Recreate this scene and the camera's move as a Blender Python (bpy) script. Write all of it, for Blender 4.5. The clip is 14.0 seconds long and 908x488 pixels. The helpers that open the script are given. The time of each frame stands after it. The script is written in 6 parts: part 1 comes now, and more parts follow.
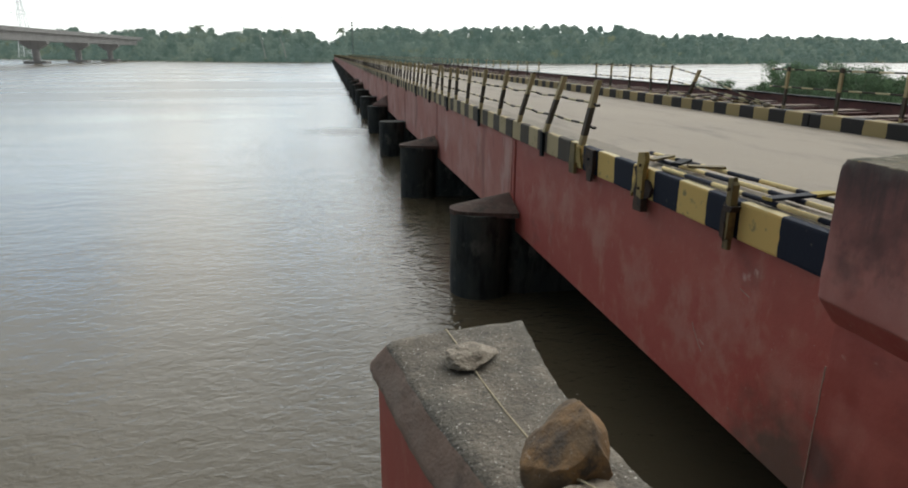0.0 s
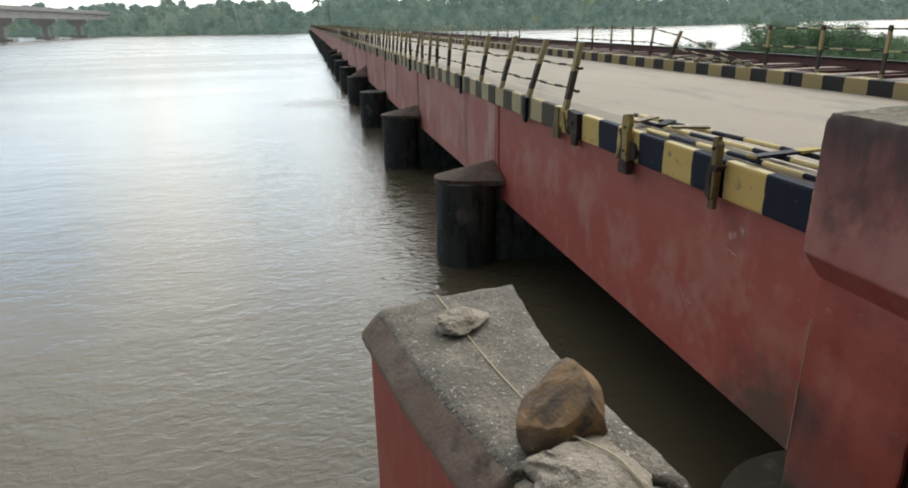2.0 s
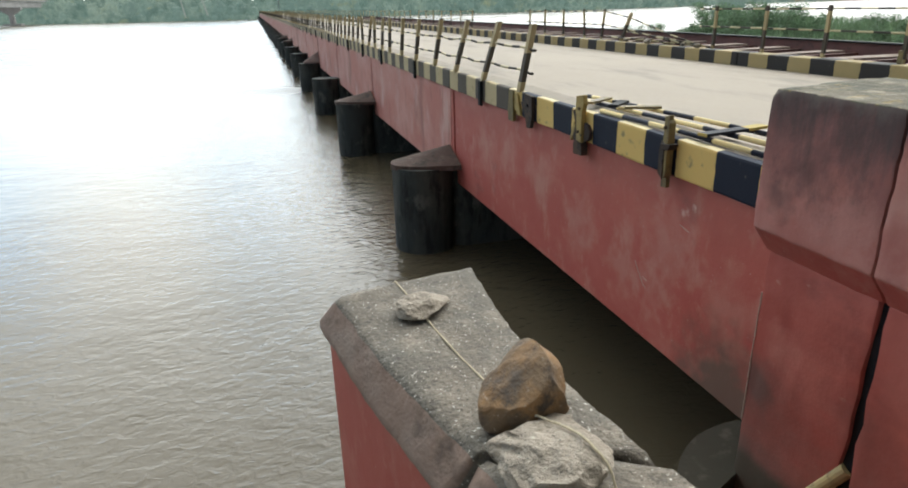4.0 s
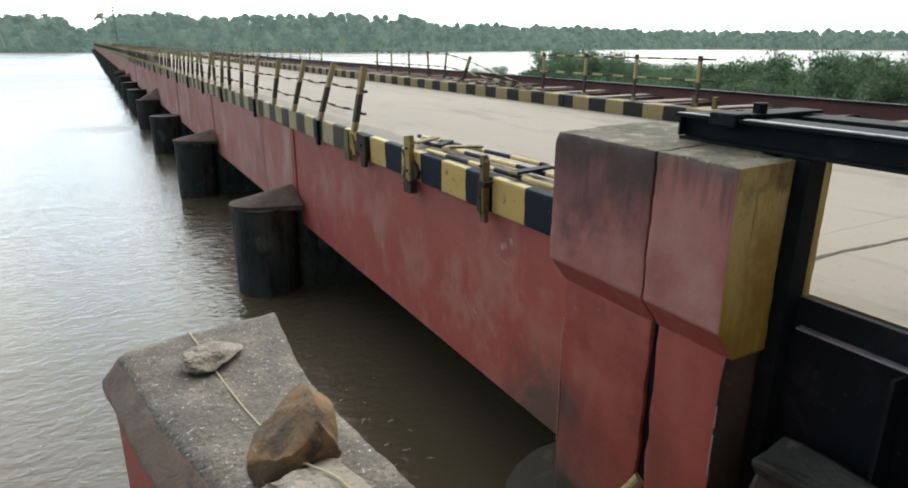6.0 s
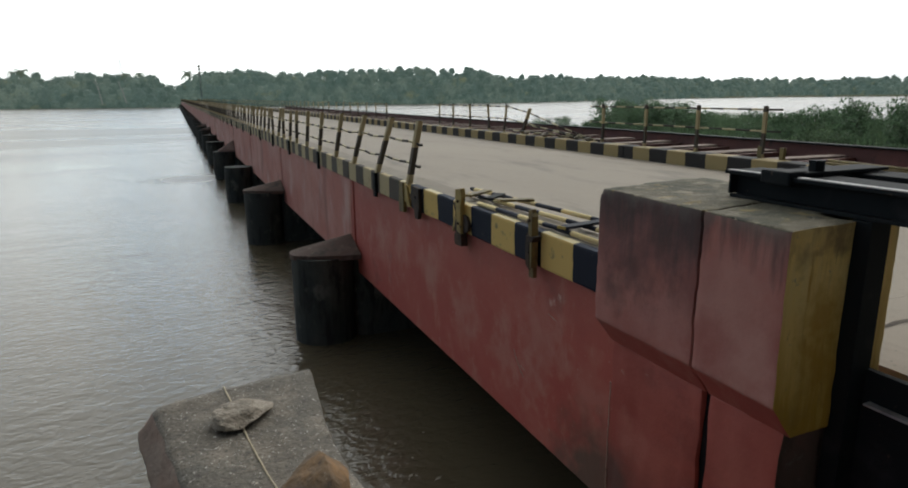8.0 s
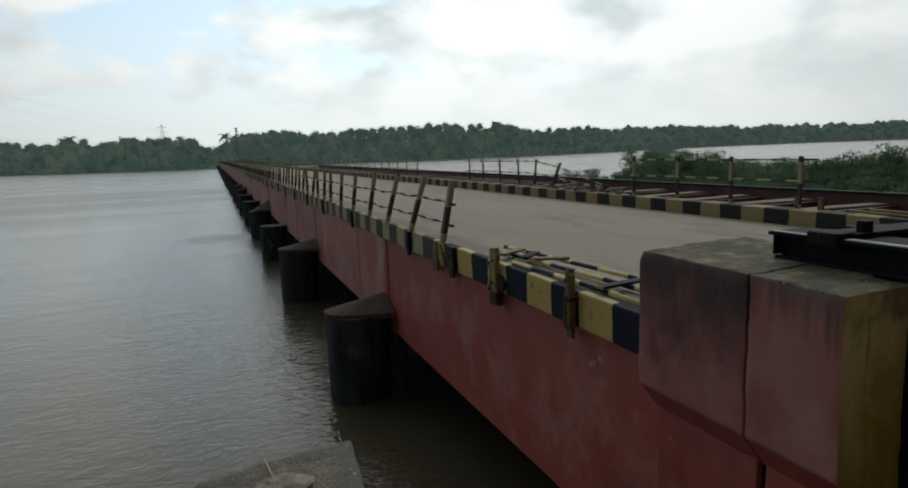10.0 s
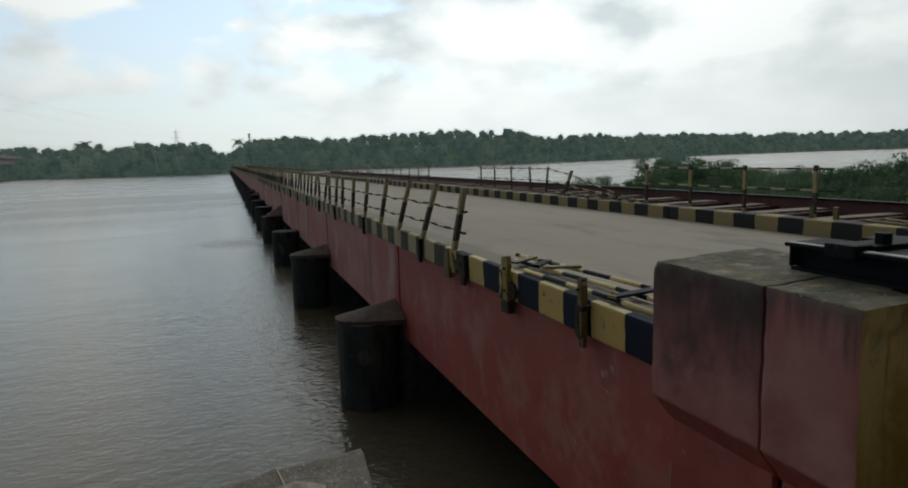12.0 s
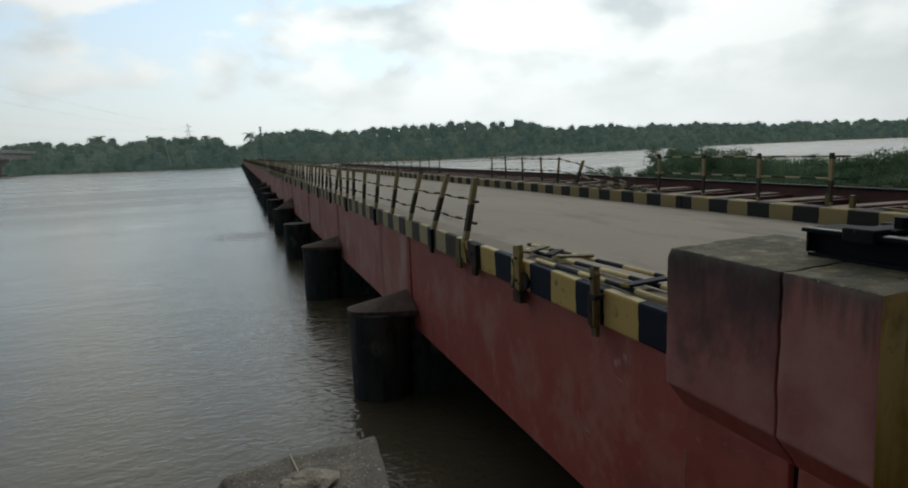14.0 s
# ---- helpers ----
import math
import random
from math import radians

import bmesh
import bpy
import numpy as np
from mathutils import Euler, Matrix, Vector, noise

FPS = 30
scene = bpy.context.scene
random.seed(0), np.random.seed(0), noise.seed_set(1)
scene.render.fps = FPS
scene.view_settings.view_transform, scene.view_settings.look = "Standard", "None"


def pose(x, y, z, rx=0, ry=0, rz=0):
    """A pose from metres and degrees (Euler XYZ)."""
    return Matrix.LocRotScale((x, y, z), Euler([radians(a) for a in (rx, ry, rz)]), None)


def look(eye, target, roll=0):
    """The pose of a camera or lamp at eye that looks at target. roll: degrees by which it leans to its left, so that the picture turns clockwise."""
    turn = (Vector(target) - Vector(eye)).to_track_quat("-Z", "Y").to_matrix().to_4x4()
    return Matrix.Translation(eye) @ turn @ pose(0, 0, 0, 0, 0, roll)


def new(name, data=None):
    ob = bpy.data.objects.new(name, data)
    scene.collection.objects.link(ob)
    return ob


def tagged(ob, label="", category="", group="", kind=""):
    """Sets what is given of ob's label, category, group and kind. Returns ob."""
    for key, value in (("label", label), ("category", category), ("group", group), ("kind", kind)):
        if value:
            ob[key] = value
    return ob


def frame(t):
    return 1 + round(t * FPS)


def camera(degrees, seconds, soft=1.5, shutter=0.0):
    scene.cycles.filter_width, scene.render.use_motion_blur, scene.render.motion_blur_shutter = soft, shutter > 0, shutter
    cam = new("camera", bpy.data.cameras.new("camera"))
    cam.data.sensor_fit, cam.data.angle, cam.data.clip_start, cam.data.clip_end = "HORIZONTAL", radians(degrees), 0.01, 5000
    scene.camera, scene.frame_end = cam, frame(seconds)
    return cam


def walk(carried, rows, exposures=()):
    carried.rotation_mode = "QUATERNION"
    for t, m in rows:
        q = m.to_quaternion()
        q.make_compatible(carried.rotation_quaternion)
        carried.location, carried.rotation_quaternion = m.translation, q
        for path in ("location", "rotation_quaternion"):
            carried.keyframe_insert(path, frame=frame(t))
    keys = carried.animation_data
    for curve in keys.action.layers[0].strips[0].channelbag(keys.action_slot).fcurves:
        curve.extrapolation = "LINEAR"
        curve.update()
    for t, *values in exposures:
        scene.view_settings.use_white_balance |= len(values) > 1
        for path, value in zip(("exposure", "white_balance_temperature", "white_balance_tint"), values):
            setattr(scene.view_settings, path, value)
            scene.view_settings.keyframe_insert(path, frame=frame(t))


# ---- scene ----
cam = camera(71.4, 14.0, soft=1.9)
PATH = [
    (0, (0.383, 0.915, 1.323), (0.747, 2.796, 0.749), 0.39),
    (0.5, (0.379, 0.913, 1.324), (0.749, 2.793, 0.750), -0.12),
    (1, (0.375, 0.910, 1.320), (0.734, 2.792, 0.744), -1.17),
    (1.5, (0.368, 0.916, 1.309), (0.769, 2.783, 0.713), -1.36),
    (2, (0.369, 0.930, 1.294), (0.772, 2.773, 0.631), -0.97),
    (2.2, (0.367, 0.925, 1.301), (0.764, 2.761, 0.613), -1.00),
    (4.3, (0.398, 0.954, 1.269), (0.956, 2.740, 0.562), -2.08),
    (4.5, (0.421, 0.953, 1.274), (1.011, 2.730, 0.572), -2.73),
    (5, (0.501, 0.908, 1.293), (1.274, 2.620, 0.607), -3.12),
    (5.5, (0.592, 0.857, 1.299), (1.524, 2.511, 0.670), 0.52),
    (6, (0.683, 0.806, 1.300), (1.610, 2.473, 0.697), 0.26),
    (6.5, (0.766, 0.811, 1.296), (1.605, 2.510, 0.657), -0.71),
    (7, (0.821, 0.808, 1.295), (1.610, 2.528, 0.646), -0.66),
    (7.5, (0.828, 0.807, 1.323), (1.575, 2.583, 0.788), -1.20),
    (8, (0.836, 0.812, 1.336), (1.603, 2.602, 0.880), -0.51),
    (8.2, (0.798, 0.791, 1.354), (1.559, 2.593, 0.940), -0.92),
    (10.3, (0.808, 0.847, 1.414), (1.480, 2.708, 1.125), -1.96),
    (10.5, (0.815, 0.848, 1.419), (1.473, 2.712, 1.113), -1.82),
    (11, (0.818, 0.845, 1.429), (1.468, 2.717, 1.160), -1.85),
    (11.5, (0.814, 0.846, 1.426), (1.434, 2.729, 1.163), -1.29),
    (12, (0.795, 0.851, 1.422), (1.457, 2.719, 1.153), -1.74),
    (12.5, (0.789, 0.858, 1.415), (1.513, 2.706, 1.167), -2.43),
    (13, (0.793, 0.861, 1.401), (1.469, 2.721, 1.114), -3.41),
    (13.5, (0.789, 0.865, 1.396), (1.484, 2.718, 1.106), -2.56),
    (14, (0.793, 0.864, 1.397), (1.420, 2.740, 1.104), -2.17),
]
EXPOSURES = [(0.0, 0.16, 6620, 10), (1.2, 0.22, 6620, 10), (2.0, 0.54, 6600, 10), (4.3, 1.06, 6480, 9), (4.6, 1.10, 6450, 9), (5.0, 1.12, 6400, 9), (5.5, 1.24, 6380, 9), (6.0, 0.82, 6400, 9), (6.5, 1.11, 6400, 9), (7.0, 1.22, 6400, 9), (7.5, 0.42, 6480, 10), (8.0, -0.10, 6500, 10), (8.2, -0.22, 6480, 10), (10.3, -0.96, 6400, 7), (14.0, -0.93, 6400, 7)]
walk(cam, [(t, look(eye, target, roll)) for t, eye, target, roll in PATH], EXPOSURES)

# ---- light: a bright, broken overcast with the sun behind cloud ----
SUN_AZ, SUN_EL = radians(50), radians(45)   # azimuth from +y towards +x
world = bpy.data.worlds.new("sky")
scene.world = world
world.use_nodes = True
wn, wl = world.node_tree.nodes, world.node_tree.links
wn.clear()
w_out = wn.new("ShaderNodeOutputWorld")
w_bg = wn.new("ShaderNodeBackground")
w_bg.inputs["Strength"].default_value = 0.11
sky = wn.new("ShaderNodeTexSky")
sky.sky_type, sky.sun_disc = "NISHITA", False
sky.sun_elevation, sky.sun_rotation = SUN_EL, SUN_AZ
sky.air_density, sky.dust_density, sky.ozone_density = 1.0, 0.6, 1.5
w_co = wn.new("ShaderNodeTexCoord")
w_sep = wn.new("ShaderNodeSeparateXYZ")
wl.new(w_co.outputs["Generated"], w_sep.inputs[0])
w_z = wn.new("ShaderNodeMath")
w_z.operation = "MAXIMUM"
wl.new(w_sep.outputs["Z"], w_z.inputs[0])
w_z.inputs[1].default_value = 0.0
# heaped clouds, wider than they are high
w_flat = wn.new("ShaderNodeMapping")
w_flat.inputs["Scale"].default_value, w_flat.inputs["Location"].default_value = (1.0, 1.0, 1.9), (0.36, 2.10, 0.70)
wl.new(w_co.outputs["Generated"], w_flat.inputs["Vector"])
w_noise = wn.new("ShaderNodeTexNoise")
w_noise.inputs["Scale"].default_value, w_noise.inputs["Detail"].default_value = 4.6, 10.0
w_noise.inputs["Roughness"].default_value, w_noise.inputs["Distortion"].default_value = 0.50, 0.15
wl.new(w_flat.outputs[0], w_noise.inputs["Vector"])
# the cover opens to the blue low down and away from the sun, and closes up overhead
w_open = wn.new("ShaderNodeMath")
w_open.operation = "MULTIPLY_ADD"
wl.new(w_sep.outputs["X"], w_open.inputs[0])
w_open.inputs[1].default_value = 0.20
w_lid = wn.new("ShaderNodeMath")
w_lid.operation = "MULTIPLY_ADD"
wl.new(w_z.outputs[0], w_lid.inputs[0])
w_lid.inputs[1].default_value = 0.28
wl.new(w_noise.outputs["Fac"], w_lid.inputs[2])
w_shut = wn.new("ShaderNodeMapRange")
w_shut.interpolation_type = "SMOOTHSTEP"
w_shut.inputs["From Min"].default_value, w_shut.inputs["From Max"].default_value, w_shut.inputs["To Max"].default_value = 0.27, 0.45, 0.20
wl.new(w_z.outputs[0], w_shut.inputs["Value"])
w_sum = wn.new("ShaderNodeMath")
wl.new(w_lid.outputs[0], w_sum.inputs[0])
wl.new(w_shut.outputs[0], w_sum.inputs[1])
wl.new(w_sum.outputs[0], w_open.inputs[2])
w_cover = wn.new("ShaderNodeValToRGB")
w_cover.color_ramp.elements[0].position, w_cover.color_ramp.elements[1].position = 0.478, 0.545
wl.new(w_open.outputs[0], w_cover.inputs["Fac"])
w_noise2 = wn.new("ShaderNodeTexNoise")
w_noise2.inputs["Scale"].default_value, w_noise2.inputs["Detail"].default_value = 5.2, 9.0
w_noise2.inputs["Roughness"].default_value = 0.48
w_off = wn.new("ShaderNodeVectorMath")
w_off.operation = "ADD"
w_off.inputs[1].default_value = (3.1, 7.7, 1.3)
wl.new(w_flat.outputs[0], w_off.inputs[0])
wl.new(w_off.outputs[0], w_noise2.inputs["Vector"])
w_cloud = wn.new("ShaderNodeValToRGB")
w_cloud.color_ramp.elements[0].position, w_cloud.color_ramp.elements[0].color = 0.40, (7.5, 8.2, 8.5, 1)
w_cloud.color_ramp.elements[1].position, w_cloud.color_ramp.elements[1].color = 0.57, (12.6, 12.9, 12.7, 1)
wl.new(w_noise2.outputs["Fac"], w_cloud.inputs["Fac"])
# overcast: brighter overhead than at the horizon, and brightest where thin cloud veils the sun's side
w_dot = wn.new("ShaderNodeVectorMath")
w_dot.operation = "DOT_PRODUCT"
wl.new(w_co.outputs["Generated"], w_dot.inputs[0])
w_dot.inputs[1].default_value = (math.sin(radians(22)) * math.cos(radians(12)), math.cos(radians(22)) * math.cos(radians(12)), math.sin(radians(12)))
w_lobe = wn.new("ShaderNodeMapRange")
w_lobe.inputs["From Min"].default_value, w_lobe.inputs["From Max"].default_value = -0.2, 1.0
wl.new(w_dot.outputs["Value"], w_lobe.inputs["Value"])
w_pow = wn.new("ShaderNodeMath")
w_pow.operation = "POWER"
wl.new(w_lobe.outputs[0], w_pow.inputs[0])
w_pow.inputs[1].default_value = 1.7
w_gain = wn.new("ShaderNodeMath")
w_gain.operation = "MULTIPLY_ADD"
wl.new(w_pow.outputs[0], w_gain.inputs[0])
w_gain.inputs[1].default_value = 1.52
w_over = wn.new("ShaderNodeMath")
w_over.operation = "MULTIPLY_ADD"
wl.new(w_z.outputs[0], w_over.inputs[0])
w_over.inputs[1].default_value, w_over.inputs[2].default_value = 0.05, 0.04
wl.new(w_over.outputs[0], w_gain.inputs[2])
w_bright = wn.new("ShaderNodeVectorMath")
w_bright.operation = "SCALE"
wl.new(w_cloud.outputs["Color"], w_bright.inputs[0])
wl.new(w_gain.outputs[0], w_bright.inputs["Scale"])
# a pale haze lies over the horizon
w_haze = wn.new("ShaderNodeVectorMath")
w_haze.operation = "SCALE"
w_haze.inputs[0].default_value = (9.9, 10.3, 10.2)
wl.new(w_gain.outputs[0], w_haze.inputs["Scale"])
w_low = wn.new("ShaderNodeMapRange")
w_low.interpolation_type = "SMOOTHSTEP"
w_low.inputs["From Min"].default_value, w_low.inputs["From Max"].default_value = 0.25, 0.0
w_low.inputs["To Max"].default_value = 0.92
wl.new(w_z.outputs[0], w_low.inputs["Value"])
w_mix = wn.new("ShaderNodeMixRGB")
wl.new(w_cover.outputs["Color"], w_mix.inputs["Fac"])
w_clear = wn.new("ShaderNodeVectorMath")
w_clear.operation = "MULTIPLY_ADD"
wl.new(sky.outputs["Color"], w_clear.inputs[0])
w_clear.inputs[1].default_value = (1.2, 1.2, 1.2)
w_veil = wn.new("ShaderNodeVectorMath")
w_veil.operation = "SCALE"
w_veil.inputs[0].default_value = (6.0, 6.9, 7.3)
wl.new(w_gain.outputs[0], w_veil.inputs["Scale"])
wl.new(w_veil.outputs[0], w_clear.inputs[2])
wl.new(w_clear.outputs[0], w_mix.inputs["Color1"])
wl.new(w_bright.outputs[0], w_mix.inputs["Color2"])
w_air = wn.new("ShaderNodeMixRGB")
wl.new(w_low.outputs[0], w_air.inputs["Fac"])
wl.new(w_mix.outputs["Color"], w_air.inputs["Color1"])
wl.new(w_haze.outputs[0], w_air.inputs["Color2"])
wl.new(w_air.outputs["Color"], w_bg.inputs["Color"])
wl.new(w_bg.outputs[0], w_out.inputs["Surface"])

sun_data = bpy.data.lights.new("sun", "SUN")
sun_data.energy, sun_data.angle, sun_data.color = 1.0, radians(45), (1.0, 0.96, 0.90)
sun = new("sun", sun_data)
sun_dir = Vector((math.sin(SUN_AZ) * math.cos(SUN_EL), math.cos(SUN_AZ) * math.cos(SUN_EL), math.sin(SUN_EL)))
sun.matrix_world = look(sun_dir * 50, (0, 0, 0))


# ---- materials ----
def mat(name, base, rough=0.7, layers=(), bump=(), metal=0.0, island=0.0, ior=1.5):
    """A principled surface. layers: (scale, stretch xyz, low, high, colour, detail); bump: (scale, metres, detail)."""
    m = bpy.data.materials.new(name)
    m.use_nodes = True
    n, l = m.node_tree.nodes, m.node_tree.links
    bsdf = n["Principled BSDF"]
    bsdf.inputs["Roughness"].default_value, bsdf.inputs["Metallic"].default_value = rough, metal
    bsdf.inputs["IOR"].default_value = ior
    co = n.new("ShaderNodeTexCoord")
    col = n.new("ShaderNodeRGB")
    col.outputs[0].default_value = (*base, 1)
    last = col.outputs[0]
    for k, (scale, stretch, lo, hi, colour, detail) in enumerate(layers):
        mp = n.new("ShaderNodeMapping")
        mp.inputs["Scale"].default_value = stretch
        mp.inputs["Location"].default_value = (k * 3.7, k * 1.9, k * 5.3)
        l.new(co.outputs["Object"], mp.inputs["Vector"])
        tx = n.new("ShaderNodeTexNoise")
        tx.inputs["Scale"].default_value, tx.inputs["Detail"].default_value = scale, detail
        tx.inputs["Roughness"].default_value = 0.62
        l.new(mp.outputs[0], tx.inputs["Vector"])
        rp = n.new("ShaderNodeMapRange")
        rp.inputs["From Min"].default_value, rp.inputs["From Max"].default_value = lo, hi
        l.new(tx.outputs["Fac"], rp.inputs["Value"])
        mx = n.new("ShaderNodeMixRGB")
        mx.inputs["Color2"].default_value = (*colour, 1)
        l.new(rp.outputs[0], mx.inputs["Fac"])
        l.new(last, mx.inputs["Color1"])
        last = mx.outputs[0]
    if island:
        geo = n.new("ShaderNodeNewGeometry")
        rnd = n.new("ShaderNodeMapRange")
        rnd.inputs["To Min"].default_value, rnd.inputs["To Max"].default_value = 1 - island, 1 + island
        l.new(geo.outputs["Random Per Island"], rnd.inputs["Value"])
        hs = n.new("ShaderNodeHueSaturation")
        l.new(rnd.outputs[0], hs.inputs["Value"])
        l.new(last, hs.inputs["Color"])
        last = hs.outputs[0]
    l.new(last, bsdf.inputs["Base Color"])
    normal = None
    for scale, depth, detail in bump:
        tx = n.new("ShaderNodeTexNoise")
        tx.inputs["Scale"].default_value, tx.inputs["Detail"].default_value = scale, detail
        l.new(co.outputs["Object"], tx.inputs["Vector"])
        b = n.new("ShaderNodeBump")
        b.inputs["Strength"].default_value, b.inputs["Distance"].default_value = 1.0, depth
        l.new(tx.outputs["Fac"], b.inputs["Height"])
        if normal:
            l.new(normal, b.inputs["Normal"])
        normal = b.outputs[0]
    if normal:
        l.new(normal, bsdf.inputs["Normal"])
    return m


def striped(name, period, start, dark, light, rough=0.72, axis="Y"):
    """Paint in bands along an axis: light from start for half a period, then dark; worn and chipped."""
    m = mat(name, light, rough, [(9, (1, 1, 1), 0.60, 0.70, (0.30, 0.24, 0.12), 6)], [(60, 0.0015, 4)], ior=1.3)
    n, l = m.node_tree.nodes, m.node_tree.links
    bsdf = n["Principled BSDF"]
    old = bsdf.inputs["Base Color"].links[0].from_socket
    co = next(k for k in n if k.bl_idname == "ShaderNodeTexCoord")
    sp = n.new("ShaderNodeSeparateXYZ")
    l.new(co.outputs["Object"], sp.inputs[0])
    wob = n.new("ShaderNodeTexNoise")
    wob.inputs["Scale"].default_value = 6.0
    l.new(co.outputs["Object"], wob.inputs["Vector"])
    ma = n.new("ShaderNodeMath")
    ma.operation = "MULTIPLY_ADD"
    l.new(wob.outputs["Fac"], ma.inputs[0])
    ma.inputs[1].default_value = 0.05
    l.new(sp.outputs[axis], ma.inputs[2])
    ad = n.new("ShaderNodeMath")
    ad.operation = "ADD"
    l.new(ma.outputs[0], ad.inputs[0])
    ad.inputs[1].default_value = -start - 0.025 + 1000 * period
    dv = n.new("ShaderNodeMath")
    dv.operation = "DIVIDE"
    l.new(ad.outputs[0], dv.inputs[0])
    dv.inputs[1].default_value = period
    fr = n.new("ShaderNodeMath")
    fr.operation = "FRACT"
    l.new(dv.outputs[0], fr.inputs[0])
    gt = n.new("ShaderNodeMath")
    gt.operation = "GREATER_THAN"
    l.new(fr.outputs[0], gt.inputs[0])
    gt.inputs[1].default_value = 0.5
    ch = n.new("ShaderNodeTexNoise")
    ch.inputs["Scale"].default_value, ch.inputs["Detail"].default_value = 14.0, 8.0
    l.new(co.outputs["Object"], ch.inputs["Vector"])
    cr = n.new("ShaderNodeMapRange")
    cr.inputs["From Min"].default_value, cr.inputs["From Max"].default_value = 0.68, 0.76
    l.new(ch.outputs["Fac"], cr.inputs["Value"])
    dk = n.new("ShaderNodeMixRGB")
    dk.inputs["Color1"].default_value, dk.inputs["Color2"].default_value = (*dark, 1), (0.12, 0.11, 0.09, 1)
    l.new(cr.outputs[0], dk.inputs["Fac"])
    mx = n.new("ShaderNodeMixRGB")
    l.new(gt.outputs[0], mx.inputs["Fac"])
    l.new(old, mx.inputs["Color1"])
    l.new(dk.outputs[0], mx.inputs["Color2"])
    l.new(mx.outputs[0], bsdf.inputs["Base Color"])
    return m


def leaf_mat(name, base, scale, other, through_it=0.5):
    """Thin leaves: some of the light comes through them."""
    m = mat(name, base, 0.6, [(scale, (1, 1, 1), 0.42, 0.62, other, 3)], island=0.35)
    n, l = m.node_tree.nodes, m.node_tree.links
    bsdf, out = n["Principled BSDF"], n["Material Output"]
    tr = n.new("ShaderNodeBsdfTranslucent")
    br = n.new("ShaderNodeHueSaturation")
    br.inputs["Value"].default_value = 2.0
    l.new(bsdf.inputs["Base Color"].links[0].from_socket, br.inputs["Color"])
    l.new(br.outputs[0], tr.inputs["Color"])
    mx = n.new("ShaderNodeMixShader")
    mx.inputs["Fac"].default_value = through_it
    l.new(bsdf.outputs[0], mx.inputs[1])
    l.new(tr.outputs[0], mx.inputs[2])
    l.new(mx.outputs[0], out.inputs["Surface"])
    return m


def add_drips(m, colour, z_full, z_none, reach, scale, stretch, amount=1.0):
    """Rain-run stains: full above z_full, gone below z_none, with a ragged, running edge."""
    n, l = m.node_tree.nodes, m.node_tree.links
    bsdf = n["Principled BSDF"]
    old = bsdf.inputs["Base Color"].links[0].from_socket
    co = next(k for k in n if k.bl_idname == "ShaderNodeTexCoord")
    sp = n.new("ShaderNodeSeparateXYZ")
    l.new(co.outputs["Object"], sp.inputs[0])
    mp = n.new("ShaderNodeMapping")
    mp.inputs["Scale"].default_value = stretch
    mp.inputs["Location"].default_value = (z_full * 9, z_none * 7, reach * 5)
    l.new(co.outputs["Object"], mp.inputs["Vector"])
    tx = n.new("ShaderNodeTexNoise")
    tx.inputs["Scale"].default_value, tx.inputs["Detail"].default_value = scale, 9.0
    tx.inputs["Roughness"].default_value = 0.65
    l.new(mp.outputs[0], tx.inputs["Vector"])
    ce = n.new("ShaderNodeMath")
    ce.operation = "SUBTRACT"
    l.new(tx.outputs["Fac"], ce.inputs[0])
    ce.inputs[1].default_value = 0.5
    ad = n.new("ShaderNodeMath")
    ad.operation = "MULTIPLY_ADD"
    l.new(ce.outputs[0], ad.inputs[0])
    ad.inputs[1].default_value = reach
    l.new(sp.outputs["Z"], ad.inputs[2])
    rp = n.new("ShaderNodeMapRange")
    rp.inputs["From Min"].default_value, rp.inputs["From Max"].default_value = z_none, z_full
    rp.inputs["To Max"].default_value = amount
    l.new(ad.outputs[0], rp.inputs["Value"])
    mx = n.new("ShaderNodeMixRGB")
    mx.inputs["Color2"].default_value = (*colour, 1)
    l.new(rp.outputs[0], mx.inputs["Fac"])
    l.new(old, mx.inputs["Color1"])
    l.new(mx.outputs[0], bsdf.inputs["Base Color"])
    return m


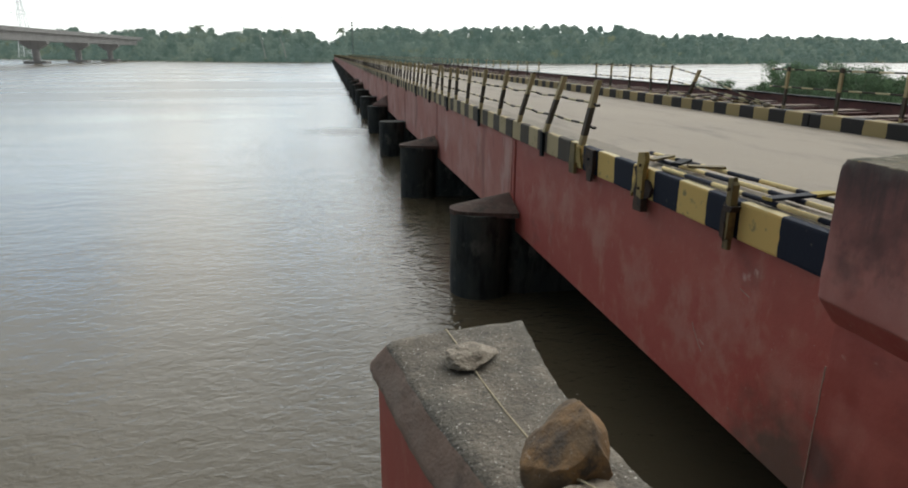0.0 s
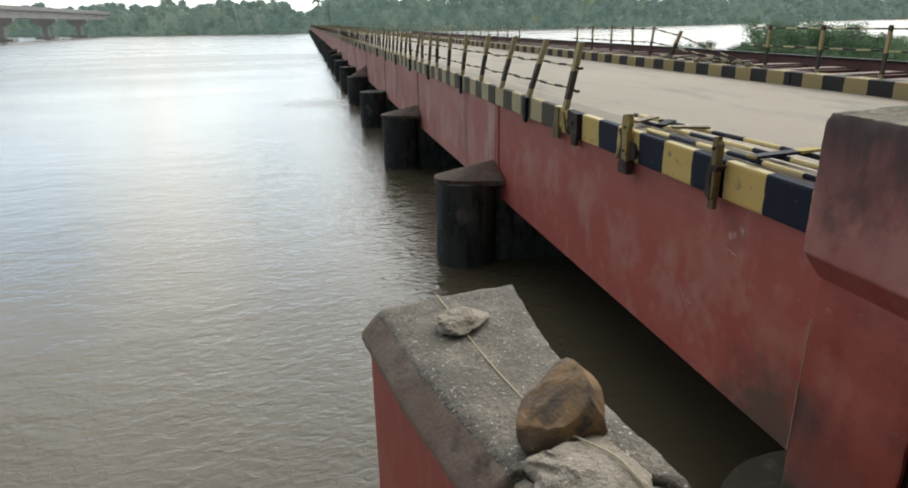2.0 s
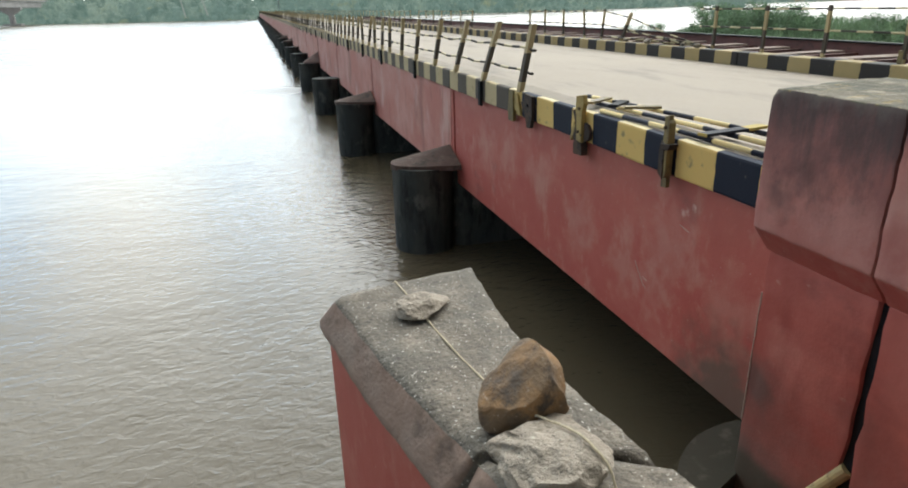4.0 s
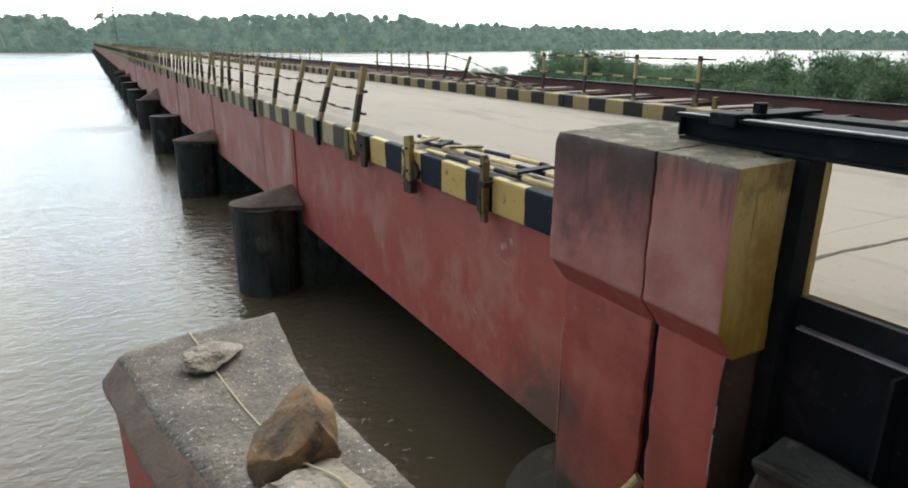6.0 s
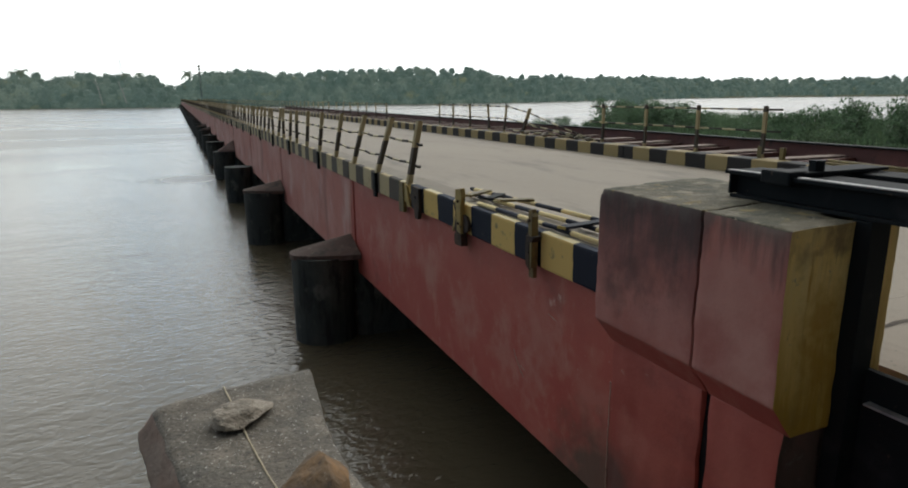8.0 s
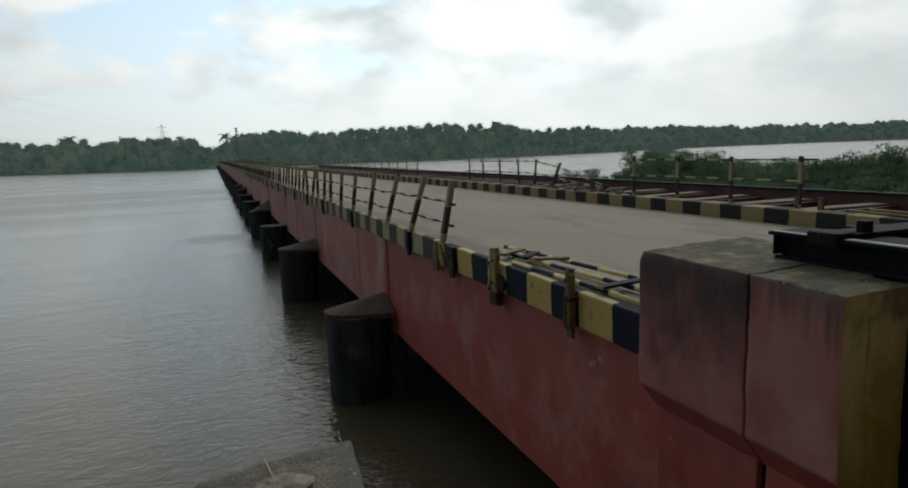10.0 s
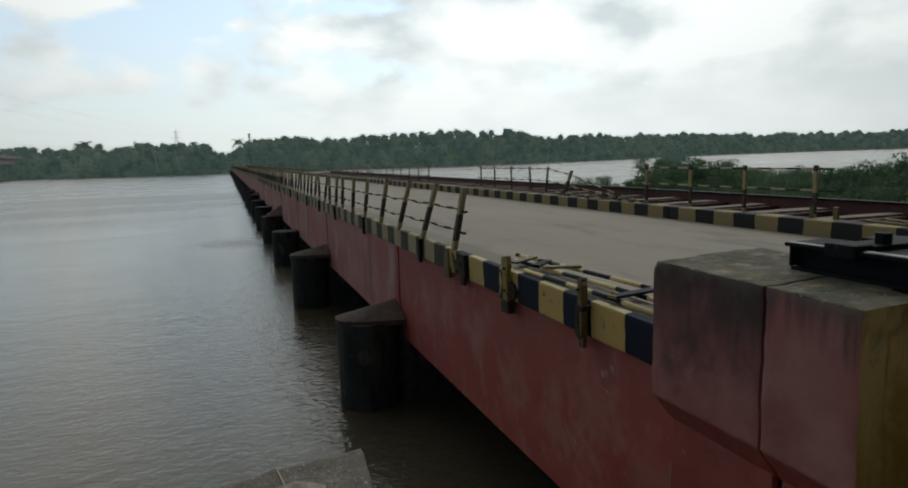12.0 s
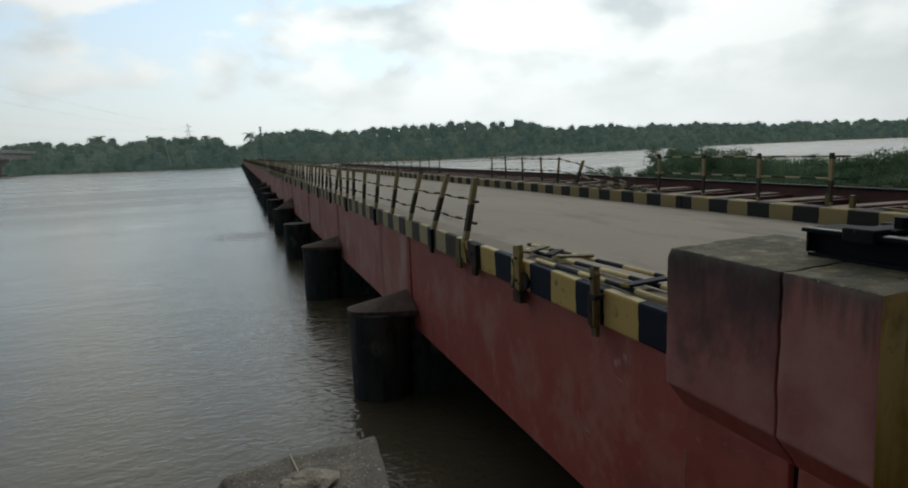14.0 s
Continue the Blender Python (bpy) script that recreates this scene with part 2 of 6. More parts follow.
def add_patch(m, centre, inner, outer, colour, scale=4.0, reach=1.0, amount=1.0):
    """One ragged stain round a centre, solid within inner metres and gone past outer."""
    n, l = m.node_tree.nodes, m.node_tree.links
    bsdf = n["Principled BSDF"]
    old = bsdf.inputs["Base Color"].links[0].from_socket
    co = next(q for q in n if q.bl_idname == "ShaderNodeTexCoord")
    away = n.new("ShaderNodeVectorMath")
    away.operation = "DISTANCE"
    away.inputs[1].default_value = centre
    l.new(co.outputs["Object"], away.inputs[0])
    tx = n.new("ShaderNodeTexNoise")
    tx.inputs["Scale"].default_value, tx.inputs["Detail"].default_value = scale, 9.0
    l.new(co.outputs["Object"], tx.inputs["Vector"])
    ce = n.new("ShaderNodeMath")
    ce.operation = "SUBTRACT"
    l.new(tx.outputs["Fac"], ce.inputs[0])
    ce.inputs[1].default_value = 0.5
    add = n.new("ShaderNodeMath")
    add.operation = "MULTIPLY_ADD"
    l.new(ce.outputs[0], add.inputs[0])
    add.inputs[1].default_value = reach
    l.new(away.outputs["Value"], add.inputs[2])
    rp = n.new("ShaderNodeMapRange")
    rp.inputs["From Min"].default_value, rp.inputs["From Max"].default_value = outer, inner
    rp.inputs["To Max"].default_value = amount
    l.new(add.outputs[0], rp.inputs["Value"])
    mx = n.new("ShaderNodeMixRGB")
    mx.inputs["Color2"].default_value = (*colour, 1)
    l.new(rp.outputs[0], mx.inputs["Fac"])
    l.new(old, mx.inputs["Color1"])
    l.new(mx.outputs[0], bsdf.inputs["Base Color"])
    return m


ONE = (1, 1, 1)
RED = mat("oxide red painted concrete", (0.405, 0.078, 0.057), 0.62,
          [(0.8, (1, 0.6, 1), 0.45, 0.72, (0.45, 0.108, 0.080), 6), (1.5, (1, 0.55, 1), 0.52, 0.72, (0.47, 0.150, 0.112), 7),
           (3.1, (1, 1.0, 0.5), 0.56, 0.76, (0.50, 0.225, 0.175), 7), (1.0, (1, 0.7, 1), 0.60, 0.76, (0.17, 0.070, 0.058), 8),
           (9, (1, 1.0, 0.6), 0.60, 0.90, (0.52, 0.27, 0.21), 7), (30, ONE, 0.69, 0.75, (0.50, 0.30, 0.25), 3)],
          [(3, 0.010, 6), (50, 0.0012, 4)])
RED_WALL = mat("oxide red paint, stained grey low down", (0.335, 0.070, 0.051), 0.66,
               [(1.1, (1, 0.5, 0.9), 0.44, 0.68, (0.44, 0.125, 0.096), 5), (2.2, (1, 0.45, 0.8), 0.55, 0.74, (0.24, 0.066, 0.052), 6),
                (14, (1, 0.5, 0.8), 0.67, 0.80, (0.48, 0.25, 0.20), 4)], [(3, 0.008, 5), (40, 0.0012, 3)])
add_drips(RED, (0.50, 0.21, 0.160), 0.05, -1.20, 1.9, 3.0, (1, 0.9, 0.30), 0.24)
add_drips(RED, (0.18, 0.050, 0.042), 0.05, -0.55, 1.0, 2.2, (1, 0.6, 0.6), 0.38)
add_drips(RED_WALL, (0.120, 0.080, 0.064), -2.05, -1.05, 1.6, 2.2, (1, 0.6, 0.8), 0.86)
for stain_y, stain_z, stain_in, stain_out, stain_colour, stain_amount in (
        (4.12, -1.36, 0.05, 0.26, (0.105, 0.066, 0.056), 0.75), (3.70, -1.02, 0.0, 0.34, (0.46, 0.150, 0.118), 0.60), (3.95, -0.98, 0.0, 0.20, (0.50, 0.22, 0.18), 0.55),
        (3.40, -1.10, 0.02, 0.22, (0.20, 0.060, 0.048), 0.65), (3.22, -1.22, 0.02, 0.26, (0.19, 0.062, 0.050), 0.65), (3.05, -0.75, 0.0, 0.30, (0.45, 0.155, 0.122), 0.5)):
    add_patch(RED_WALL, (3.525, stain_y, stain_z), stain_in, stain_out, stain_colour, 5.0, 0.35, stain_amount)
add_drips(RED_WALL, (0.060, 0.054, 0.036), -2.00, -1.90, 0.16, 3.0, (1, 1, 1), 0.92)
RED_FADED = mat("sun-faded oxide red paint", (0.455, 0.152, 0.120), 0.66,
                [(0.55, (1, 0.7, 1), 0.42, 0.62, (0.54, 0.255, 0.210), 6), (1.4, (1, 0.8, 0.6), 0.53, 0.68, (0.54, 0.31, 0.265), 7),
                 (0.9, (1, 1, 0.4), 0.55, 0.70, (0.25, 0.088, 0.070), 7), (5, (1, 1.3, 0.2), 0.58, 0.74, (0.22, 0.085, 0.068), 6)], [(4, 0.008, 5), (70, 0.0012, 3)])
PINK = mat("faded red block paint", (0.38, 0.135, 0.108), 0.74,
           [(1.6, ONE, 0.42, 0.62, (0.425, 0.196, 0.164), 6), (2.6, (1, 1, 0.8), 0.57, 0.72, (0.32, 0.092, 0.075), 7),
            (7, (1, 1, 0.6), 0.62, 0.74, (0.27, 0.125, 0.105), 7), (34, ONE, 0.66, 0.74, (0.32, 0.15, 0.13), 5)],
           [(4, 0.006, 6), (45, 0.0008, 4)])
PINK_STAINED = PINK.copy()
PINK_STAINED.name = "faded red block paint, badly rain-stained"
for stain_y, stain_z, stain_out, stain_colour in ((3.05, 0.20, 0.46, (0.50, 0.265, 0.220)), (2.92, -0.05, 0.30, (0.52, 0.285, 0.240)), (3.18, 0.05, 0.18, (0.34, 0.115, 0.095))):
    add_patch(PINK, (3.375, stain_y, stain_z), 0.05, stain_out, stain_colour, 6.0, 0.45, 0.6)
add_drips(PINK, (0.060, 0.045, 0.045), 0.74, 0.50, 1.05, 9.0, (1.2, 1.2, 0.14), 0.70)
add_drips(PINK, (0.20, 0.155, 0.130), 0.78, 0.62, 0.35, 8.0, (1, 1, 0.6), 0.8)
add_drips(PINK_STAINED, (0.250, 0.100, 0.088), 0.34, 0.02, 1.1, 2.4, (1, 1.2, 0.8), 0.90)
add_drips(PINK_STAINED, (0.105, 0.058, 0.054), 0.62, 0.30, 1.9, 3.6, (1, 1.1, 0.7), 0.80)
for stain_y, stain_z, stain_out in ((3.85, 0.30, 0.20), (3.62, 0.52, 0.24), (4.02, 0.08, 0.16), (4.12, 0.55, 0.22)):
    add_patch(PINK_STAINED, (3.375, stain_y, stain_z), 0.02, stain_out, (0.070, 0.045, 0.042), 9.0, 0.30, 0.55)
add_drips(PINK_STAINED, (0.058, 0.045, 0.045), 0.74, 0.36, 1.35, 9.0, (1.2, 1.2, 0.14), 0.70)
add_drips(PINK_STAINED, (0.17, 0.150, 0.125), 0.80, 0.66, 0.30, 9.0, (1, 1, 0.7), 0.8)
YELLOW = mat("weathered yellow paint", (0.73, 0.52, 0.170), 0.65,
             [(2.4, (1.4, 1.4, 0.35), 0.48, 0.66, (0.66, 0.52, 0.22), 8), (5, (2.2, 2.2, 0.22), 0.58, 0.68, (0.42, 0.22, 0.025), 7),
              (8, (1.6, 1.6, 0.30), 0.63, 0.74, (0.17, 0.105, 0.045), 7), (20, ONE, 0.66, 0.74, (0.33, 0.29, 0.18), 5)], [(7, 0.010, 7), (60, 0.0012, 4)])
add_drips(YELLOW, (0.46, 0.27, 0.030), -0.25, 0.30, 1.7, 6.0, (2, 2, 0.22), 0.9)
add_drips(YELLOW, (0.16, 0.110, 0.05), 0.95, 0.55, 2.0, 8.0, (2, 2, 0.16), 0.55)
for stain_x, stain_z, stain_in, stain_out, stain_colour, stain_amount in (
        (3.66, 0.28, 0.04, 0.20, (0.44, 0.25, 0.030), 0.75), (3.68, 0.02, 0.03, 0.18, (0.42, 0.24, 0.028), 0.70), (3.60, 0.12, 0.0, 0.13, (0.46, 0.27, 0.035), 0.6),
        (3.70, 0.70, 0.03, 0.15, (0.13, 0.085, 0.045), 0.75), (3.48, 0.60, 0.0, 0.09, (0.20, 0.14, 0.06), 0.6), (3.52, -0.22, 0.0, 0.14, (0.36, 0.24, 0.05), 0.6)):
    add_patch(YELLOW, (stain_x, 2.775, stain_z), stain_in, stain_out, stain_colour, 14.0, 0.30, stain_amount)
add_drips(YELLOW, (0.30, 0.22, 0.10), 0.86, 0.55, 0.75, 5.0, (1.4, 1.4, 0.5), 0.5)
MORTAR = mat("pale crumbling mortar", (0.40, 0.31, 0.25), 0.9, [(14, ONE, 0.48, 0.66, (0.30, 0.22, 0.17), 6)], [(60, 0.003, 4)])
KERB_L = striped("black and yellow kerb paint", 0.947, 4.858, (0.013, 0.018, 0.032), (0.68, 0.475, 0.160))
KERB_LIP = striped("paler worn paint on the kerb lip", 0.947, 4.858, (0.028, 0.036, 0.058), (0.70, 0.60, 0.36))
KERB_F = striped("faded kerb paint", 0.947, 4.858, (0.092, 0.078, 0.062), (0.50, 0.405, 0.235))
KERB_R = striped("black and yellow kerb paint, dull", 1.02, 12.2, (0.030, 0.028, 0.027), (0.34, 0.262, 0.125))
ROD = striped("banded rod paint", 0.62, 0.0, (0.055, 0.050, 0.043), (0.46, 0.40, 0.25))
POST = striped("banded post paint", 0.70, 0.68, (0.088, 0.074, 0.057), (0.42, 0.335, 0.185), axis="Z")
STUB = mat("dirty yellow stub paint", (0.19, 0.145, 0.052), 0.65, [(8, (1, 1, 0.5), 0.48, 0.62, (0.10, 0.075, 0.035), 7), (20, ONE, 0.6, 0.7, (0.05, 0.045, 0.04), 5)], [(20, 0.004, 6)])
PIPE_YELLOW = mat("faded pale yellow pipe paint", (0.42, 0.345, 0.15), 0.7, [(4, ONE, 0.45, 0.65, (0.34, 0.29, 0.15), 6), (11, ONE, 0.55, 0.70, (0.16, 0.13, 0.07), 7)], [(25, 0.003, 5)])
STUB_YELLOW = mat("scuffed yellow stub paint", (0.36, 0.262, 0.080), 0.65, [(7, (1, 1, 0.5), 0.48, 0.62, (0.24, 0.175, 0.065), 7), (16, ONE, 0.58, 0.70, (0.07, 0.052, 0.034), 6)], [(20, 0.004, 6)])
BLACK = mat("black painted steel", (0.011, 0.014, 0.016), 0.72,
            [(3, ONE, 0.55, 0.75, (0.030, 0.030, 0.032), 5), (20, ONE, 0.66, 0.74, (0.075, 0.055, 0.04), 4)], [(30, 0.001, 4)], ior=1.24)
WORN_EDGE = mat("worn bare steel edge", (0.36, 0.345, 0.345), 0.5, [(5, ONE, 0.52, 0.70, (0.07, 0.066, 0.068), 5)], [(40, 0.001, 3)])
ROAD = mat("worn concrete road", (0.318, 0.272, 0.215), 0.8,
           [(0.25, (1, 0.4, 1), 0.4, 0.7, (0.372, 0.320, 0.254), 6), (1.6, (1, 0.25, 1), 0.55, 0.75, (0.205, 0.182, 0.150), 6),
            (0.6, (0.3, 1, 1), 0.62, 0.72, (0.185, 0.165, 0.136), 5), (25, ONE, 0.64, 0.74, (0.19, 0.168, 0.142), 3)],
           [(3, 0.006, 5), (90, 0.002, 3)])
DUSTY = mat("dusty concrete kerb top", (0.250, 0.215, 0.170), 0.85,
            [(1.4, (1, 0.4, 1), 0.45, 0.68, (0.30, 0.265, 0.215), 6), (7, ONE, 0.55, 0.72, (0.17, 0.150, 0.122), 6), (30, ONE, 0.62, 0.72, (0.36, 0.31, 0.20), 4)],
            [(6, 0.006, 5), (80, 0.002, 3)])
PIER = mat("dark water-stained pier concrete", (0.034, 0.039, 0.036), 0.82,
           [(1.6, (1, 1, 0.5), 0.44, 0.62, (0.062, 0.064, 0.054), 7), (3.0, (1.4, 1.4, 0.35), 0.50, 0.64, (0.014, 0.015, 0.014), 8), (2.6, (1.3, 1.3, 0.8), 0.58, 0.68, (0.105, 0.103, 0.086), 8), (5, (1, 1, 0.3), 0.60, 0.70, (0.020, 0.019, 0.015), 6)],
           [(5, 0.012, 6), (50, 0.002, 3)])
CAP_PALE = mat("pale pinkish cap concrete", (0.225, 0.150, 0.128), 0.85, [(2, ONE, 0.45, 0.65, (0.26, 0.20, 0.175), 6), (5, ONE, 0.54, 0.70, (0.12, 0.085, 0.072), 6)], [(8, 0.014, 5)])
CAP = mat("reddish weathered cap concrete", (0.105, 0.066, 0.052), 0.85,
          [(2, ONE, 0.45, 0.65, (0.15, 0.105, 0.082), 6), (4, ONE, 0.52, 0.68, (0.052, 0.044, 0.036), 6), (14, ONE, 0.6, 0.7, (0.17, 0.14, 0.11), 5)], [(8, 0.014, 5)])
COPING = mat("lichen-specked grey-brown concrete", (0.150, 0.130, 0.104), 0.88,
             [(1.7, ONE, 0.42, 0.62, (0.135, 0.126, 0.106), 7), (5, ONE, 0.48, 0.68, (0.262, 0.228, 0.182), 8),
              (58, ONE, 0.645, 0.69, (0.55, 0.53, 0.47), 2), (13, ONE, 0.56, 0.70, (0.080, 0.072, 0.060), 8), (70, ONE, 0.52, 0.68, (0.085, 0.074, 0.060), 4), (42, ONE, 0.66, 0.72, (0.42, 0.38, 0.31), 3)],
             [(9, 0.014, 8), (48, 0.012, 6)])
COPING_SIDE = mat("brownish stained coping edge", (0.250, 0.172, 0.132), 0.88,
                  [(3, ONE, 0.45, 0.66, (0.270, 0.205, 0.165), 8), (4, ONE, 0.54, 0.68, (0.110, 0.078, 0.060), 8)],
                  [(12, 0.012, 8), (60, 0.004, 6)])
BLOCK_TOP = mat("mossy weathered block top", (0.150, 0.132, 0.092), 0.9,
                [(3, ONE, 0.42, 0.58, (0.085, 0.082, 0.055), 8), (6, ONE, 0.53, 0.66, (0.29, 0.255, 0.185), 8),
                 (7, ONE, 0.58, 0.70, (0.30, 0.225, 0.085), 7), (4.5, ONE, 0.56, 0.66, (0.050, 0.050, 0.038), 8), (26, ONE, 0.64, 0.72, (0.40, 0.36, 0.26), 4), (40, ONE, 0.64, 0.72, (0.06, 0.055, 0.04), 4)], [(9, 0.022, 8), (45, 0.006, 5)])
BROWN_STONE = mat("rusty brown stone", (0.185, 0.122, 0.070), 0.85,
                  [(4, ONE, 0.44, 0.60, (0.30, 0.165, 0.065), 6), (3.2, (1, 1, 0.7), 0.52, 0.66, (0.105, 0.082, 0.062), 7), (11, ONE, 0.52, 0.66, (0.070, 0.055, 0.044), 7),
                   (30, ONE, 0.62, 0.72, (0.34, 0.27, 0.20), 4)], [(14, 0.010, 8), (70, 0.004, 4)])
GREY_STONE = mat("pale rough concrete rubble", (0.345, 0.298, 0.240), 0.9,
                 [(12, ONE, 0.48, 0.64, (0.22, 0.190, 0.150), 7), (38, ONE, 0.58, 0.68, (0.46, 0.41, 0.33), 4),
                  (55, ONE, 0.64, 0.70, (0.10, 0.09, 0.08), 3)], [(22, 0.022, 8), (80, 0.010, 5)])
ROPE = mat("cream cord", (0.50, 0.43, 0.30), 0.9, [(60, ONE, 0.5, 0.7, (0.36, 0.30, 0.20), 3)], [(400, 0.0008, 2)])
DAMP = mat("damp silt-stained concrete", (0.046, 0.043, 0.029), 0.92,
           [(1.5, ONE, 0.42, 0.62, (0.048, 0.045, 0.032), 7), (6, ONE, 0.56, 0.72, (0.095, 0.090, 0.068), 6)], [(6, 0.012, 6), (60, 0.002, 4)])
SIDE_BROWN = mat("mottled grey-brown side of the red wall", (0.100, 0.076, 0.062), 0.88,
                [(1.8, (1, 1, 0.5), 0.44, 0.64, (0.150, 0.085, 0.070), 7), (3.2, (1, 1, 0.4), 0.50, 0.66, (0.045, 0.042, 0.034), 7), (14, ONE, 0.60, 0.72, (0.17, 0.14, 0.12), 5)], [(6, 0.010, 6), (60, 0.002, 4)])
WET = mat("wet dark concrete", (0.034, 0.036, 0.034), 0.45,
          [(2, ONE, 0.42, 0.62, (0.052, 0.052, 0.048), 7), (9, ONE, 0.58, 0.74, (0.12, 0.117, 0.108), 6)], [(5, 0.03, 6)], ior=1.33)
GREY = mat("grey concrete", (0.26, 0.255, 0.24), 0.85,
           [(0.15, (1, 1, 2), 0.42, 0.65, (0.20, 0.195, 0.185), 6), (0.7, (2, 2, 0.3), 0.55, 0.72, (0.13, 0.125, 0.115), 6)], [(2, 0.02, 5)])
# paleness and a later glow put distance haze into this concrete
HAZY_GREY = mat("weathered concrete paled by painted haze", (0.40, 0.405, 0.40), 0.85,
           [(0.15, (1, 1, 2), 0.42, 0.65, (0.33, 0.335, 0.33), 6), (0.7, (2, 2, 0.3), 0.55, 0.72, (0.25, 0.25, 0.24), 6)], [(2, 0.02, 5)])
STEEL = mat("galvanised lattice steel", (0.34, 0.36, 0.37), 0.5, [(2, ONE, 0.5, 0.7, (0.24, 0.25, 0.26), 3)], metal=0.5)
HAZY_STEEL = mat("galvanised lattice steel with painted haze", (0.42, 0.455, 0.46), 0.7, [(2, ONE, 0.5, 0.7, (0.36, 0.39, 0.40), 3)])
WIRE = mat("dull aluminium wire", (0.30, 0.31, 0.32), 0.6)
RUST = mat("rusty red steel", (0.115, 0.045, 0.038), 0.7,
           [(1.5, ONE, 0.45, 0.66, (0.17, 0.065, 0.05), 6), (8, ONE, 0.58, 0.70, (0.055, 0.030, 0.026), 5)], [(20, 0.003, 5)])
PLANK = mat("weathered pale plank", (0.27, 0.205, 0.165), 0.85,
            [(3, (4, 0.4, 1), 0.45, 0.68, (0.16, 0.105, 0.085), 6)], [(10, 0.004, 5)])
EARTH = mat("damp bank earth", (0.13, 0.10, 0.065), 0.95,
            [(0.12, ONE, 0.42, 0.60, (0.075, 0.085, 0.032), 6), (1.4, ONE, 0.5, 0.7, (0.19, 0.15, 0.10), 6)], [(1.5, 0.08, 6)])
BARK = mat("grey-brown bark", (0.11, 0.085, 0.06), 0.9, [(4, (1, 1, 0.3), 0.5, 0.7, (0.055, 0.042, 0.03), 5)], [(9, 0.02, 5)])
LEAF_C = leaf_mat("fresh shrub foliage", (0.062, 0.102, 0.056), 0.3, (0.045, 0.078, 0.042), 0.52)
LEAF_D = leaf_mat("dark shrub foliage", (0.058, 0.095, 0.052), 0.3, (0.065, 0.100, 0.048), 0.52)
REED = leaf_mat("tall reed green", (0.058, 0.098, 0.052), 0.4, (0.074, 0.108, 0.056), 0.55)
def paint_haze(m, glow=0.86, keep=0.35):
    """Imitates distance haze: the surface glows in its own colour and reflects less light."""
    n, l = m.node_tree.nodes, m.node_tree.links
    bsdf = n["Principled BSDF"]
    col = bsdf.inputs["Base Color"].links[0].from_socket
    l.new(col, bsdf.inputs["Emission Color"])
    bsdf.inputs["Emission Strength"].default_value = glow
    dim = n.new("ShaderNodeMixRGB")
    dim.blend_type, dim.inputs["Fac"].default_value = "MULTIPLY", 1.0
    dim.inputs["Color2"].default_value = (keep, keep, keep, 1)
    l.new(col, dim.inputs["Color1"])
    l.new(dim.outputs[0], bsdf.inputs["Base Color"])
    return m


# painted haze: these far surfaces glow faintly instead of lying behind lit air
HAZY_STEEL = paint_haze(HAZY_STEEL, 0.8)
HAZY_GREY = paint_haze(HAZY_GREY, 0.13, 0.55)
HAZE = paint_haze(mat("distant woods with painted haze", (0.080, 0.123, 0.108), 0.9,
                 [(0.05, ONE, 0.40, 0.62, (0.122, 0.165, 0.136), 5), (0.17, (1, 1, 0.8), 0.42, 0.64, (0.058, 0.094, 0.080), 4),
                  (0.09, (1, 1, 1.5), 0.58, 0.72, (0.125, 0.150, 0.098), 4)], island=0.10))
FAR_LEAF = paint_haze(mat("tree foliage with painted haze", (0.072, 0.110, 0.096), 0.9, [(0.30, ONE, 0.40, 0.62, (0.098, 0.136, 0.110), 3)], island=0.12))
FAR_BARK = paint_haze(mat("bark with painted haze", (0.105, 0.112, 0.092), 0.9, [(1.2, ONE, 0.45, 0.65, (0.085, 0.092, 0.078), 3)]))
FAR_BANK = paint_haze(mat("far bank earth and grass with painted haze", (0.118, 0.135, 0.092), 0.95, [(0.08, ONE, 0.42, 0.60, (0.150, 0.140, 0.105), 6), (0.5, ONE, 0.45, 0.66, (0.085, 0.112, 0.072), 5)]))
PALM = paint_haze(mat("palm fronds with painted haze", (0.074, 0.104, 0.078), 0.9, [(0.3, ONE, 0.42, 0.62, (0.095, 0.120, 0.085), 3)], island=0.12))

